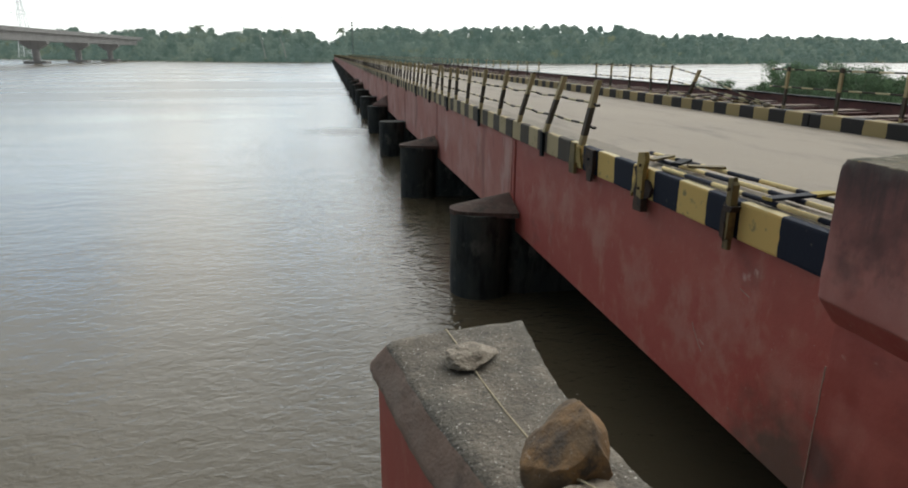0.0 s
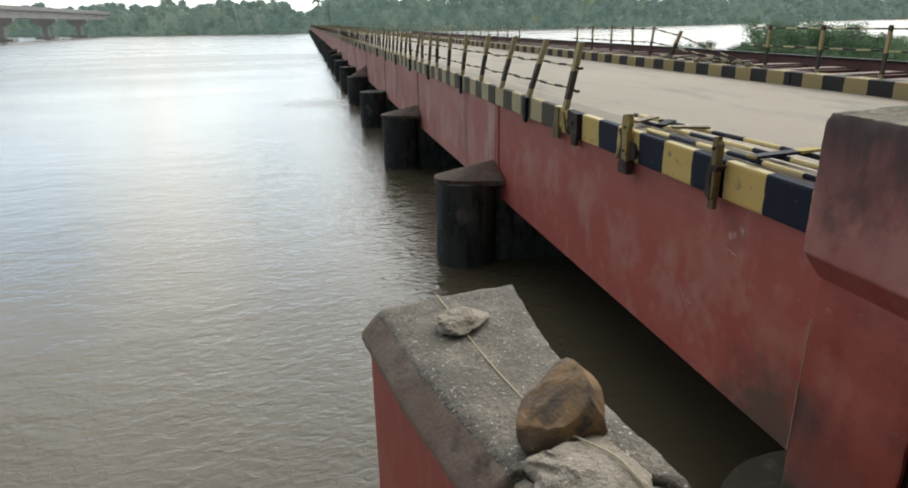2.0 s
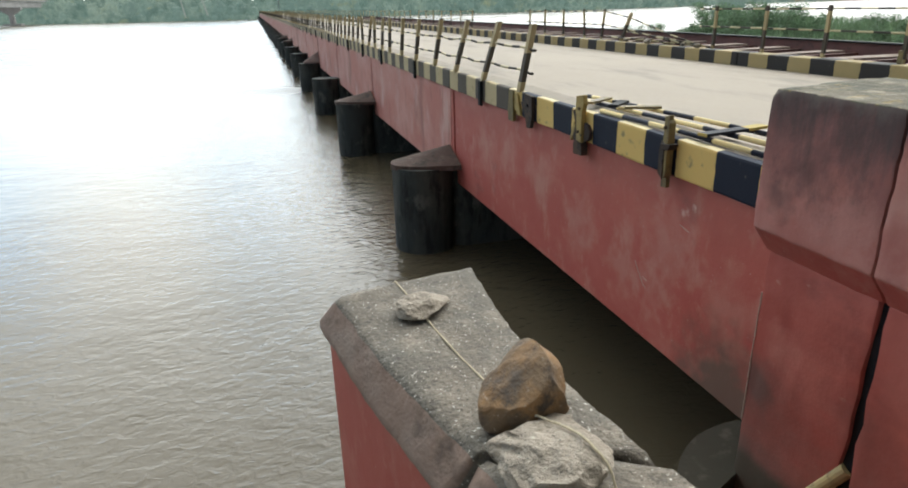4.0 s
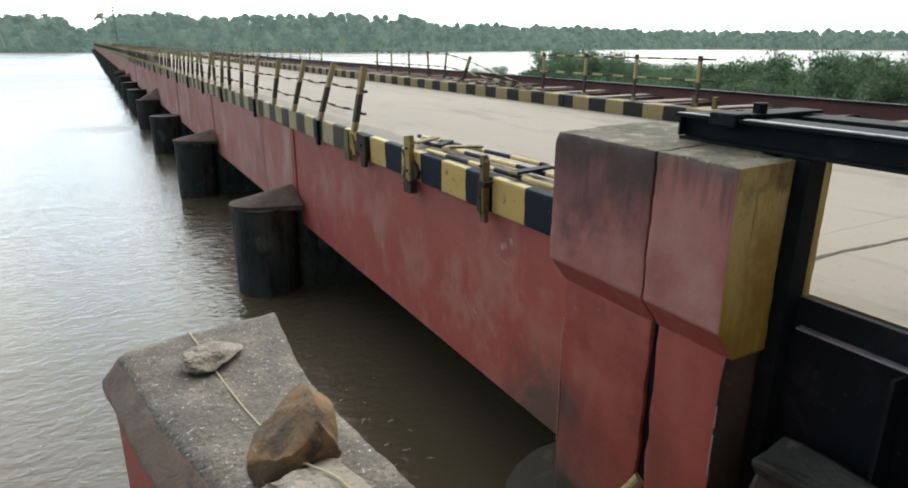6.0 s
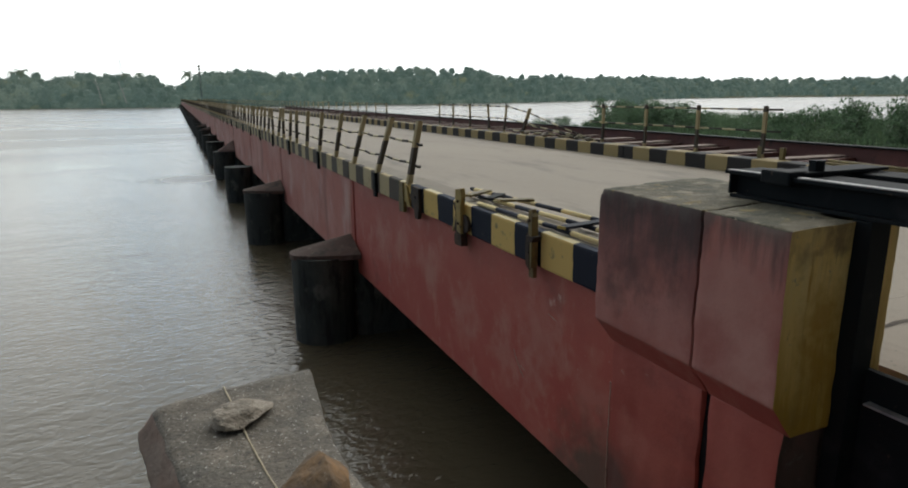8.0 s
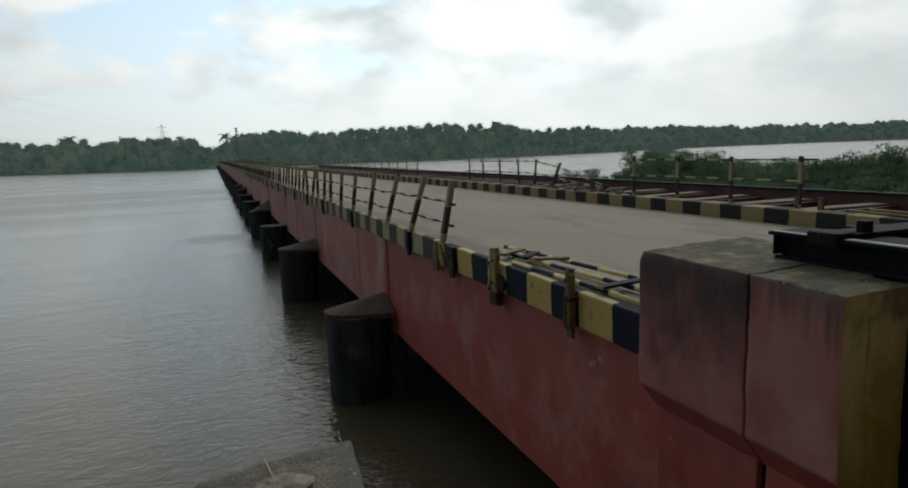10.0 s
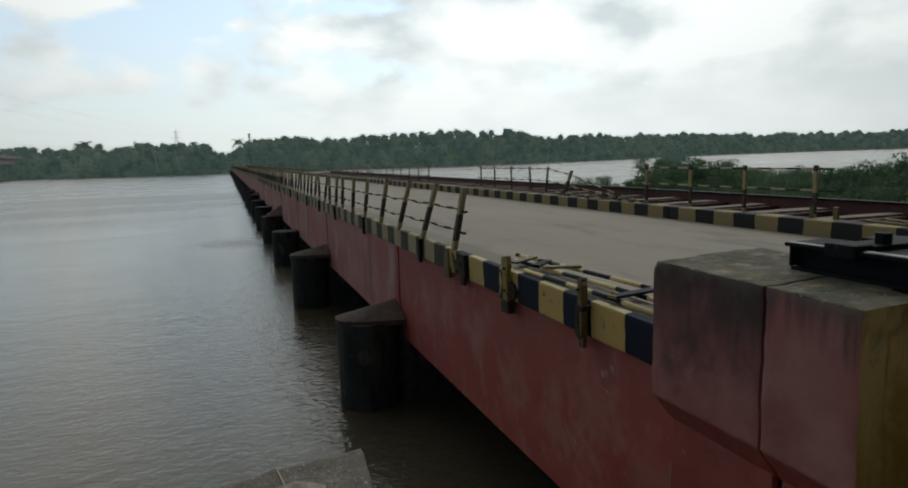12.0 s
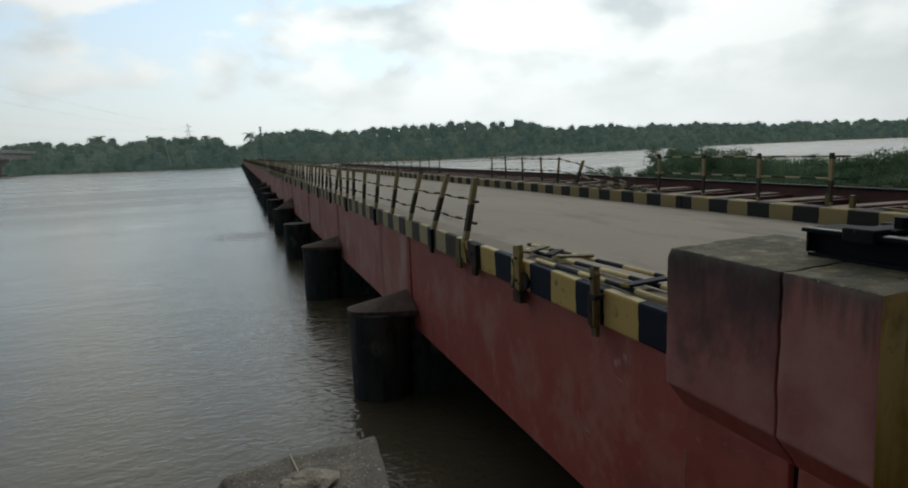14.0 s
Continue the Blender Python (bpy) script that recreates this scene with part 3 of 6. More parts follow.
WATER = mat("muddy river water", (0.114, 0.094, 0.060), 0.09,
            [(0.035, (1, 0.35, 1), 0.42, 0.62, (0.104, 0.087, 0.058), 4)], ior=1.45)
n, l = WATER.node_tree.nodes, WATER.node_tree.links
co = next(k for k in n if k.bl_idname == "ShaderNodeTexCoord")
chain = None
for scale, stretch, depth, detail in ((0.16, (1, 2.2, 1), 0.035, 3), (1.5, (1, 1.7, 1), 0.016, 3), (5.5, (1, 1.5, 1), 0.013, 3)):
    mp = n.new("ShaderNodeMapping")
    mp.inputs["Scale"].default_value = stretch
    mp.inputs["Rotation"].default_value = (0, 0, radians(24))
    l.new(co.outputs["Object"], mp.inputs["Vector"])
    tx = n.new("ShaderNodeTexNoise")
    tx.inputs["Scale"].default_value, tx.inputs["Detail"].default_value = scale, detail
    tx.inputs["Distortion"].default_value = 0.6
    l.new(mp.outputs[0], tx.inputs["Vector"])
    b = n.new("ShaderNodeBump")
    b.inputs["Strength"].default_value, b.inputs["Distance"].default_value = 1.0, depth
    l.new(tx.outputs["Fac"], b.inputs["Height"])
    if scale > 5:
        # choppier where the stream breaks on the pier noses
        sx = n.new("ShaderNodeSeparateXYZ")
        l.new(co.outputs["Object"], sx.inputs[0])
        chop = n.new("ShaderNodeMapRange")
        chop.inputs["From Min"].default_value, chop.inputs["From Max"].default_value = -5.0, 1.6
        chop.inputs["To Min"].default_value, chop.inputs["To Max"].default_value = 0.006, 0.024
        l.new(sx.outputs["X"], chop.inputs["Value"])
        l.new(chop.outputs[0], b.inputs["Distance"])
    if chain:
        l.new(chain, b.inputs["Normal"])
    chain = b.outputs[0]
l.new(chain, n["Principled BSDF"].inputs["Normal"])
# smooth in the lee of the wall and piers, ruffled by the wind out on the open river
sp = n.new("ShaderNodeSeparateXYZ")
l.new(co.outputs["Object"], sp.inputs[0])
ruf = n.new("ShaderNodeMapRange")
ruf.inputs["From Min"].default_value, ruf.inputs["From Max"].default_value = 8.0, 80.0
ruf.inputs["To Min"].default_value, ruf.inputs["To Max"].default_value = 0.11, 0.27
l.new(sp.outputs["Y"], ruf.inputs["Value"])
lane_map = n.new("ShaderNodeMapping")
lane_map.inputs["Scale"].default_value, lane_map.inputs["Rotation"].default_value = (0.16, 1.0, 1.0), (0, 0, radians(-6))
l.new(co.outputs["Object"], lane_map.inputs["Vector"])
lane = n.new("ShaderNodeTexNoise")
lane.inputs["Scale"].default_value, lane.inputs["Detail"].default_value, lane.inputs["Distortion"].default_value = 0.11, 5.0, 0.8
l.new(lane_map.outputs[0], lane.inputs["Vector"])
lane_to = n.new("ShaderNodeMapRange")
lane_to.inputs["From Min"].default_value, lane_to.inputs["From Max"].default_value = 0.36, 0.64
lane_to.inputs["To Min"].default_value, lane_to.inputs["To Max"].default_value = 0.78, 1.22
l.new(lane.outputs["Fac"], lane_to.inputs["Value"])
lane_mul = n.new("ShaderNodeMath")
lane_mul.operation = "MULTIPLY"
l.new(ruf.outputs[0], lane_mul.inputs[0])
l.new(lane_to.outputs[0], lane_mul.inputs[1])
# a ruffled wake upstream of one of the piers
wake_map = n.new("ShaderNodeMapping")
wake_map.inputs["Location"].default_value, wake_map.inputs["Scale"].default_value = (-0.455, -13.475, 0), (0.35, 0.35, 0.0)
wake_co = n.new("ShaderNodeNewGeometry")
l.new(wake_co.outputs["Position"], wake_map.inputs["Vector"])
wake = n.new("ShaderNodeVectorMath")
wake.operation = "LENGTH"
l.new(wake_map.outputs[0], wake.inputs[0])
wake_to = n.new("ShaderNodeMapRange")
wake_to.interpolation_type = "SMOOTHSTEP"
wake_to.inputs["From Min"].default_value, wake_to.inputs["From Max"].default_value = 1.3, 0.0
wake_to.inputs["To Max"].default_value = 0.17
l.new(wake.outputs["Value"], wake_to.inputs["Value"])
wake_add = n.new("ShaderNodeMath")
wake_add.operation = "ADD"
l.new(lane_mul.outputs[0], wake_add.inputs[0])
l.new(wake_to.outputs[0], wake_add.inputs[1])
l.new(wake_add.outputs[0], n["Principled BSDF"].inputs["Roughness"])


# ---- building helpers ----
def mesh_of(bm, name, *materials, smooth=False):
    me = bpy.data.meshes.new(name)
    bm.normal_update()
    bm.to_mesh(me)
    bm.free()
    for m in materials:
        me.materials.append(m)
    if smooth:
        for p in me.polygons:
            p.use_smooth = True
    return me


def part(name, bm, material, parent=None, label="", smooth=False):
    """Links a bmesh (or a mesh that is shared) as one object, under its thing."""
    me = bm if isinstance(bm, bpy.types.Mesh) else mesh_of(bm, name, *(material if isinstance(material, (list, tuple)) else [material]), smooth=smooth)
    ob = new(name, me)
    if parent:
        ob.parent = parent
    if label:
        ob["label"] = label
    return ob


def thing(name, label, category, group="", kind="", at=(0, 0, 0)):
    ob = tagged(new(name), label, category, group, kind)
    ob.location = at
    return ob


def add_box(bm, x0, x1, y0, y1, z0, z1, bevel=0.0, m=None):
    made = bmesh.ops.create_cube(bm, size=1.0, matrix=Matrix.Translation(((x0 + x1) / 2, (y0 + y1) / 2, (z0 + z1) / 2)) @ Matrix.Diagonal((x1 - x0, y1 - y0, z1 - z0, 1)))
    verts = made["verts"]
    if bevel:
        edges = list({e for v in verts for e in v.link_edges})
        res = bmesh.ops.bevel(bm, geom=edges, offset=bevel, segments=2, affect="EDGES", profile=0.6)
        verts = list({v for f in res["faces"] for v in f.verts} | {v for v in verts if v.is_valid})
    if m is not None:
        bmesh.ops.transform(bm, matrix=m, verts=verts)
    return verts


def box(x0, x1, y0, y1, z0, z1, bevel=0.0, m=None):
    bm = bmesh.new()
    add_box(bm, x0, x1, y0, y1, z0, z1, bevel, m)
    return bm


def add_rod(bm, a, b, r, sides=8, r2=None):
    a, b = Vector(a), Vector(b)
    d = b - a
    m = Matrix.Translation((a + b) / 2) @ d.to_track_quat("Z", "Y").to_matrix().to_4x4()
    bmesh.ops.create_cone(bm, cap_ends=True, segments=sides, radius1=r, radius2=r if r2 is None else r2, depth=d.length, matrix=m)


def rod(a, b, r, sides=8, r2=None):
    bm = bmesh.new()
    add_rod(bm, a, b, r, sides, r2)
    return bm


def tube(pts, r, sides=6):
    """One closed tube swept along a line of points."""
    pts = [Vector(p) for p in pts]
    bm = bmesh.new()
    rings = []
    for i, p in enumerate(pts):
        d = (pts[min(i + 1, len(pts) - 1)] - pts[max(i - 1, 0)]).normalized()
        u = d.cross(Vector((0, 0, 1)) if abs(d.z) < 0.9 else Vector((1, 0, 0))).normalized()
        v = d.cross(u)
        rings.append([bm.verts.new(p + (u * math.cos(2 * math.pi * k / sides) + v * math.sin(2 * math.pi * k / sides)) * r) for k in range(sides)])
    for a, b in zip(rings, rings[1:]):
        for k in range(sides):
            bm.faces.new((a[k], a[(k + 1) % sides], b[(k + 1) % sides], b[k]))
    bm.faces.new(list(reversed(rings[0])))
    bm.faces.new(rings[-1])
    bmesh.ops.recalc_face_normals(bm, faces=bm.faces)
    return bm


def prism(outline, z0, z1):
    """An upright prism on an outline of (x, y), counter-clockwise seen from above."""
    bm = bmesh.new()
    low = [bm.verts.new((x, y, z0)) for x, y in outline]
    high = [bm.verts.new((x, y, z1)) for x, y in outline]
    bm.faces.new(high)
    bm.faces.new(list(reversed(low)))
    k = len(outline)
    for i in range(k):
        bm.faces.new((low[i], low[(i + 1) % k], high[(i + 1) % k], high[i]))
    return bm


# ---- water and ground ----
WATER_Z = -3.0
bm = bmesh.new()
bmesh.ops.create_grid(bm, x_segments=8, y_segments=8, size=2400, matrix=Matrix.Translation((0, 1500, WATER_Z)))
tagged(part("water", bm, WATER), "wide muddy brown river with small ripples", "water", kind="structure")
bm = bmesh.new()
bmesh.ops.create_grid(bm, x_segments=4, y_segments=4, size=2450, matrix=Matrix.Translation((0, 1500, WATER_Z - 2.2)))
tagged(part("ground", bm, EARTH), "river bed under the muddy water", "ground", kind="structure")


g = np.random.default_rng(12)
flecks = []
for k in range(90):
    x, y = 1.5 + 2.0 * g.random() ** 1.5, g.uniform(2.4, 8.0)
    sx, sy, a = g.uniform(0.015, 0.060), g.uniform(0.010, 0.026), g.normal(0.4, 0.5)
    u, v = np.array([math.cos(a), math.sin(a), 0]) * sx, np.array([-math.sin(a), math.cos(a), 0]) * sy
    c = np.array([x, y, WATER_Z + 0.012])
    flecks.append([c - u, c - v * 0.8 + u * 0.2, c + u, c + v])
FOAM = mat("thin pale foam", (0.28, 0.255, 0.20), 0.8)
fm = bpy.data.meshes.new("foam")
fm.from_pydata(np.array(flecks).reshape(-1, 3).tolist(), [], [(4 * i, 4 * i + 1, 4 * i + 2, 4 * i + 3) for i in range(len(flecks))])
fm.materials.append(FOAM)
tagged(part("foam_flecks", fm, None), "small pale foam flecks drifting on the brown water", "foam", kind="stuff")


def bank(name, label, outline, top, slope, earth=EARTH):
    """Land that rises out of the water: an outline, a shoulder set in by slope metres at height top."""
    c = Vector((sum(p[0] for p in outline) / len(outline), sum(p[1] for p in outline) / len(outline), 0))
    bm = bmesh.new()
    rings = []
    for inset, z in ((0, WATER_Z - 0.6), (slope * 0.5, WATER_Z + 0.35), (slope, top)):
        ring = []
        for i, (x, y) in enumerate(outline):
            p = Vector((x, y, 0))
            d = c - p
            q = p + d.normalized() * min(inset, d.length * 0.8)
            ring.append(bm.verts.new((q.x, q.y, z + (noise.noise(Vector((x * 0.05, y * 0.05, z))) * 0.4 if inset else 0))))
        rings.append(ring)
    k = len(outline)
    for a, b in zip(rings, rings[1:]):
        for i in range(k):
            bm.faces.new((a[i], a[(i + 1) % k], b[(i + 1) % k], b[i]))
    bm.faces.new(rings[-1])
    bmesh.ops.recalc_face_normals(bm, faces=bm.faces)
    return tagged(part(name, bm, earth), label, "river bank", kind="structure")


def shore_line(points, steps):
    out = []
    for (x0, y0), (x1, y1) in zip(points, points[1:]):
        for i in range(steps):
            t = i / steps
            x, y = x0 + (x1 - x0) * t, y0 + (y1 - y0) * t
            out.append((x + 5 * noise.noise(Vector((x * 0.02, y * 0.02, 1))), y + 7 * noise.noise(Vector((x * 0.03, y * 0.03, 4)))))
    out.append(points[-1])
    return out


FAR_LEFT = [(-520, 620), (-260, 500), (-125, 412), (-60, 372), (-20, 354), (12, 350)]
FAR_RIGHT = [(12, 350), (60, 352), (120, 345), (185, 350), (250, 380), (340, 425), (470, 500), (620, 525), (740, 480), (860, 320)]
FAR = shore_line(FAR_LEFT, 8)[:-1] + shore_line(FAR_RIGHT, 8)
bank("bank_far", "far river bank of earth and scrub", FAR + [(1100, 700), (600, 1600), (-600, 1500), (-900, 900)], WATER_Z + 1.6, 9, FAR_BANK)

# ---- the long bridge ----
SPAN, FIRST, SPANS = 8.67, 3.34, 40
GIRDER_X, KERB_X, KERB_TOP, KERB_LOW, GIRDER_LOW = 3.62, 3.58, 0.21, -0.11, -1.78
bridge = thing("river_bridge", "long low road bridge with oxide red girders on dark piers", "bridge")


def girder(y0, y1):
    bm = box(GIRDER_X, GIRDER_X + 0.34, y0 + 0.012, y1 - 0.012, GIRDER_LOW, KERB_LOW - 0.004, 0.012)
    return bm


for i in range(SPANS):
    y0, y1 = FIRST + i * SPAN, FIRST + (i + 1) * SPAN
    g = part("girder", girder(y0, y1), RED if i == 0 else RED_FADED, bridge)
    if i < 14:
        # thickened ends of the web beside each joint
        for a, b in ((y0 + 0.02, y0 + 0.17), (y1 - 0.17, y1 - 0.02)):
            if i or a > y0 + 1:
                part("end_stiffener", box(GIRDER_X - 0.022, GIRDER_X + 0.01, a, b, GIRDER_LOW + 0.01, KERB_LOW - 0.01, 0.008), RED if i == 0 else RED_FADED, g)
    part("girder", box(9.62, 9.96, y0 + 0.012, y1 - 0.012, GIRDER_LOW, KERB_LOW - 0.004), RED, bridge)
    if i < 6:
        part("inner_girder", box(6.5, 6.9, y0 + 0.012, y1 - 0.012, GIRDER_LOW, -0.31), GREY, bridge)
    bm = box(KERB_X + 0.40, 9.64, y0 + 0.001, y1 - 0.001, -0.30, 0.0)
    part("road_slab", bm, ROAD, bridge)
    # the first kerb lengths are freshly painted, the rest have faded to cream and olive
    for a, b, paint in ([(y0 + 0.008, 9.117, KERB_L), (9.121, y1 - 0.008, KERB_F)] if i == 0 else [(y0 + 0.008, y1 - 0.008, KERB_F)]):
        bm = box(KERB_X, KERB_X + 0.40, a, b, KERB_LOW, KERB_TOP, 0.025)
        if i < 3:
            bmesh.ops.subdivide_edges(bm, edges=[e for e in bm.edges if e.calc_length() > 1], cuts=24, use_grid_fill=True)
            for v in bm.verts:
                v.co += noise.noise_vector(v.co * 5.0) * 0.006
        # paint on the face and its lip, bare dusty concrete on top
        bmesh.ops.bisect_plane(bm, geom=bm.verts[:] + bm.edges[:] + bm.faces[:], dist=1e-5, plane_co=(KERB_X + 0.075, 0, 0), plane_no=(1, 0, 0))
        bm.normal_update()
        for f in bm.faces:
            f.material_index = 0 if f.normal.z < 0.4 else 1 if f.calc_center_median().x > KERB_X + 0.07 else 2
        part("kerb", bm, [paint, DUSTY, KERB_LIP if paint == KERB_L else paint], bridge)
    part("kerb", box(9.64, 10.0, y0 + 0.008, y1 - 0.008, -0.13, 0.262, 0.025), KERB_R, bridge)


def stadium(cx, half, nose_x, far_x):
    """Outline of a pier: a long wall with rounded noses at nose_x and far_x."""
    pts = []
    for k in range(13):
        a = math.pi / 2 + math.pi * k / 12
        pts.append((nose_x + half + half * math.cos(a), cx + half * math.sin(a)))
    for k in range(13):
        a = -math.pi / 2 + math.pi * k / 12
        pts.append((far_x - half + half * math.cos(a), cx + half * math.sin(a)))
    return pts


def nose_cap(cx, half, nose_x, z0, z1):
    """A low half cone on the nose of a pier, its tip leaning on the girder."""
    bm = bmesh.new()
    ring = []
    for k in range(15):
        # a pointed bow: full width at the girder, a tip at the nose
        t = abs(k - 7) / 7
        ring.append((nose_x - 0.03 + (GIRDER_X - nose_x) * t ** 1.7, cx + (half + 0.06) * t ** 0.62 * (1 if k < 7 else -1)))
    low = [bm.verts.new((x, y, z0 - 0.09)) for x, y in ring]
    mid = [bm.verts.new((x, y, z0)) for x, y in ring]
    tip = bm.verts.new((GIRDER_X - 0.03, cx + 0.1, z1))
    k = len(ring)
    for i in range(k):
        bm.faces.new((low[i], low[(i + 1) % k], mid[(i + 1) % k], mid[i]))
        bm.faces.new((mid[i], mid[(i + 1) % k], tip))
    bm.faces.new(list(reversed(low)))
    bmesh.ops.recalc_face_normals(bm, faces=bm.faces)
    return bm


PIER_HALF, NOSE = 0.56, 2.47
for i in range(SPANS + 1):
    y = FIRST + i * SPAN
    if i == 0:
        nose = [(3.52 - 0.87 * math.sin(a), 3.40 + 0.87 * math.cos(a)) for a in [radians(4 + 76 * q / 16) for q in range(17)]]
        bm = prism([(10.6, 4.27)] + nose + [(3.19, 3.78), (10.6, 3.78)], WATER_Z - 1.5, GIRDER_LOW - 0.004)
        part("pier", bm, [DAMP], bridge, "damp grey-brown round-nosed abutment pier")
        continue
    top = -1.43 if i in (1, 2) else -1.52
    bm = prism([(NOSE + PIER_HALF + PIER_HALF * math.cos(a * math.pi / 14), y + PIER_HALF * math.sin(a * math.pi / 14)) for a in range(28)], WATER_Z - 1.5, top)
    p = part("pier", bm, [PIER], bridge)
    part("pier_wall", prism(stadium(y, 0.34, NOSE + 1.0, 10.9), WATER_Z - 1.5, top - 0.004), PIER, p)
    if i < 16:
        part("bearing_block", box(GIRDER_X + 0.05, 9.8, y - 0.42, y + 0.42, top, GIRDER_LOW + 0.0, 0.0) if top < GIRDER_LOW else
             box(GIRDER_X + 0.42, 6.4, y - 0.5, y + 0.5, top - 0.02, top + 0.30), PIER, p)
    if i in (1, 2):
        part("nose_cap", nose_cap(y, PIER_HALF, NOSE, -1.37, -1.13), CAP, p, "reddish sloping concrete cap")
    elif i in (4, 7, 8):
        part("nose_cap", nose_cap(y, PIER_HALF * 0.7, NOSE + 0.3, -1.44, -0.92 if i == 4 else -1.2), CAP if i != 4 else CAP_PALE, p, "pinkish pointed concrete cap")

# ---- the end pier with its painted blocks ----
BLK_X, BLK_BACK, BLK_TOP = 3.375, 4.22, 0.735


def side_profile(y0, y1, pts, chip=0.012, worn=0.014):
    """A solid of one profile in x and z, drawn along y, with slightly worn edges."""
    bm = bmesh.new()
    a = [bm.verts.new((x, y0, z)) for x, z in pts]
    b = [bm.verts.new((x, y1, z)) for x, z in pts]
    bm.faces.new(a)
    bm.faces.new(list(reversed(b)))
    k = len(pts)
    for i in range(k):
        bm.faces.new((a[i], b[i], b[(i + 1) % k], a[(i + 1) % k]))
    bmesh.ops.recalc_face_normals(bm, faces=bm.faces)
    bmesh.ops.bevel(bm, geom=bm.edges[:], offset=worn, segments=2, affect="EDGES", profile=0.6)
    # an even lattice of cuts, so that the wear has vertices to move
    for axis in range(3):
        lo, hi = min(v.co[axis] for v in bm.verts), max(v.co[axis] for v in bm.verts)
        steps = max(2, min(26, int((hi - lo) / 0.045)))
        for q in range(1, steps):
            at = [0.0, 0.0, 0.0]
            at[axis] = lo + (hi - lo) * q / steps
            n_axis = [0.0, 0.0, 0.0]
            n_axis[axis] = 1.0
            bmesh.ops.bisect_plane(bm, geom=bm.verts[:] + bm.edges[:] + bm.faces[:], dist=1e-5, plane_co=at, plane_no=n_axis)
    for v in bm.verts:
        v.co += noise.noise_vector(v.co * 9.0) * chip * 0.45 + noise.noise_vector(v.co * 2.5) * chip * 0.3
    bm.normal_update()
    for e in bm.edges:
        e.smooth = len(e.link_faces) < 2 or e.calc_face_angle() < 0.42
    return bm


def crumble(bm, y):
    """Breaks up the edge of a wall along an upright joint."""
    for v in bm.verts:
        if abs(v.co.y - y) < 0.035:
            v.co.y += (0.020 * noise.noise(Vector((3.1, v.co.z * 9, y))) + 0.012 * noise.noise(Vector((7.7, v.co.z * 27, y)))) * (1 if y > 3.33 else -1) + (0.012 if y > 3.33 else -0.012) * max(0.0, -0.6 - v.co.z)


end_pier = thing("bridge_end_pier", "end pier with faded red blocks, one side painted yellow", "bridge pier")
UPPER = [(BLK_X, BLK_TOP), (BLK_X, -0.15), (BLK_X + 0.149, -0.345), (BLK_BACK, -0.345), (BLK_BACK, BLK_TOP)]
for y0, y1 in ((3.329, 4.225), (2.775, 3.317)):
    x_back = BLK_BACK if y0 > 3 else 3.80
    pts = [(min(x, x_back), z) for x, z in UPPER]
    bm = side_profile(y0, y1, pts, chip=0.013, worn=0.010)
    for v in bm.verts:
        # worn top: a little higher at the back and towards the bridge
        if v.co.z > 0.5:
            corner = v.co.y - 4.225 + v.co.z - BLK_TOP + 0.055 + 0.02 * noise.noise(v.co * 14)
            if corner > 0 and y0 > 3:
                v.co.y -= corner * 0.5
                v.co.z -= corner * 0.5
            corner = BLK_X - v.co.x + v.co.z - BLK_TOP + 0.006 + 0.020 * noise.noise(v.co * 11)
            if corner > 0:
                v.co.x += corner * 0.5
                v.co.z -= corner * 0.5
            v.co.z += 0.022 * min(1.0, max(0.0, (v.co.x - BLK_X - 0.08) / 0.6)) * (1 if y0 > 3 else 0.8) + 0.016 * (v.co.y - 3.2)
    for v in bm.verts:
        # the faces of the joint have spalled
        if abs(v.co.y - 3.323) < 0.03:
            v.co.y += (0.008 * noise.noise(Vector((v.co.x * 9, 1.0, v.co.z * 11))) + 0.006 * noise.noise(Vector((v.co.x * 9, 6.0, v.co.z * 31)))) + (0.002 if y0 > 3 else -0.002)
    bm.normal_update()
    for f in bm.faces:
        c = f.calc_center_median()
        if f.normal.z > 0.38 and c.z > 0.5:
            f.material_index = 1
        elif f.normal.y < -0.55 and y0 < 3:
            f.material_index = 2
        # red like the girder's; lighter than the wall's, to offset the underside's shade
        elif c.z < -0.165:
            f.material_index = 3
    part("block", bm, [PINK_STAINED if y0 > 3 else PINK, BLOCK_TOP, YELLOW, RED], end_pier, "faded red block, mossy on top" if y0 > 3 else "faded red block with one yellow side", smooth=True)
bm = side_profile(2.96, 3.313, [(3.795, BLK_TOP + 0.015), (3.795, -0.37), (BLK_BACK, -0.37), (BLK_BACK, BLK_TOP + 0.015)])
for f in bm.faces:
    f.material_index = 1 if f.calc_center_median().z > 0.55 else 0
part("block_back", bm, [PINK, BLOCK_TOP], end_pier)
part("block", side_profile(2.79, 2.962, [(3.955, BLK_TOP), (3.955, -0.37), (4.17, -0.37), (4.17, BLK_TOP)]), YELLOW, end_pier, "yellow block beside the gate slot")
bm = side_profile(3.362, 4.205, [(3.525, -0.338), (3.525, -4.4), (4.16, -4.4), (4.16, -0.338)], chip=0.034, worn=0.012)
crumble(bm, 3.362)
part("red_wall", bm, RED_WALL, end_pier, smooth=True)
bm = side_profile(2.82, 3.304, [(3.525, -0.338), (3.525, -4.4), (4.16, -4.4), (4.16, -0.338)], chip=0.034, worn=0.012)
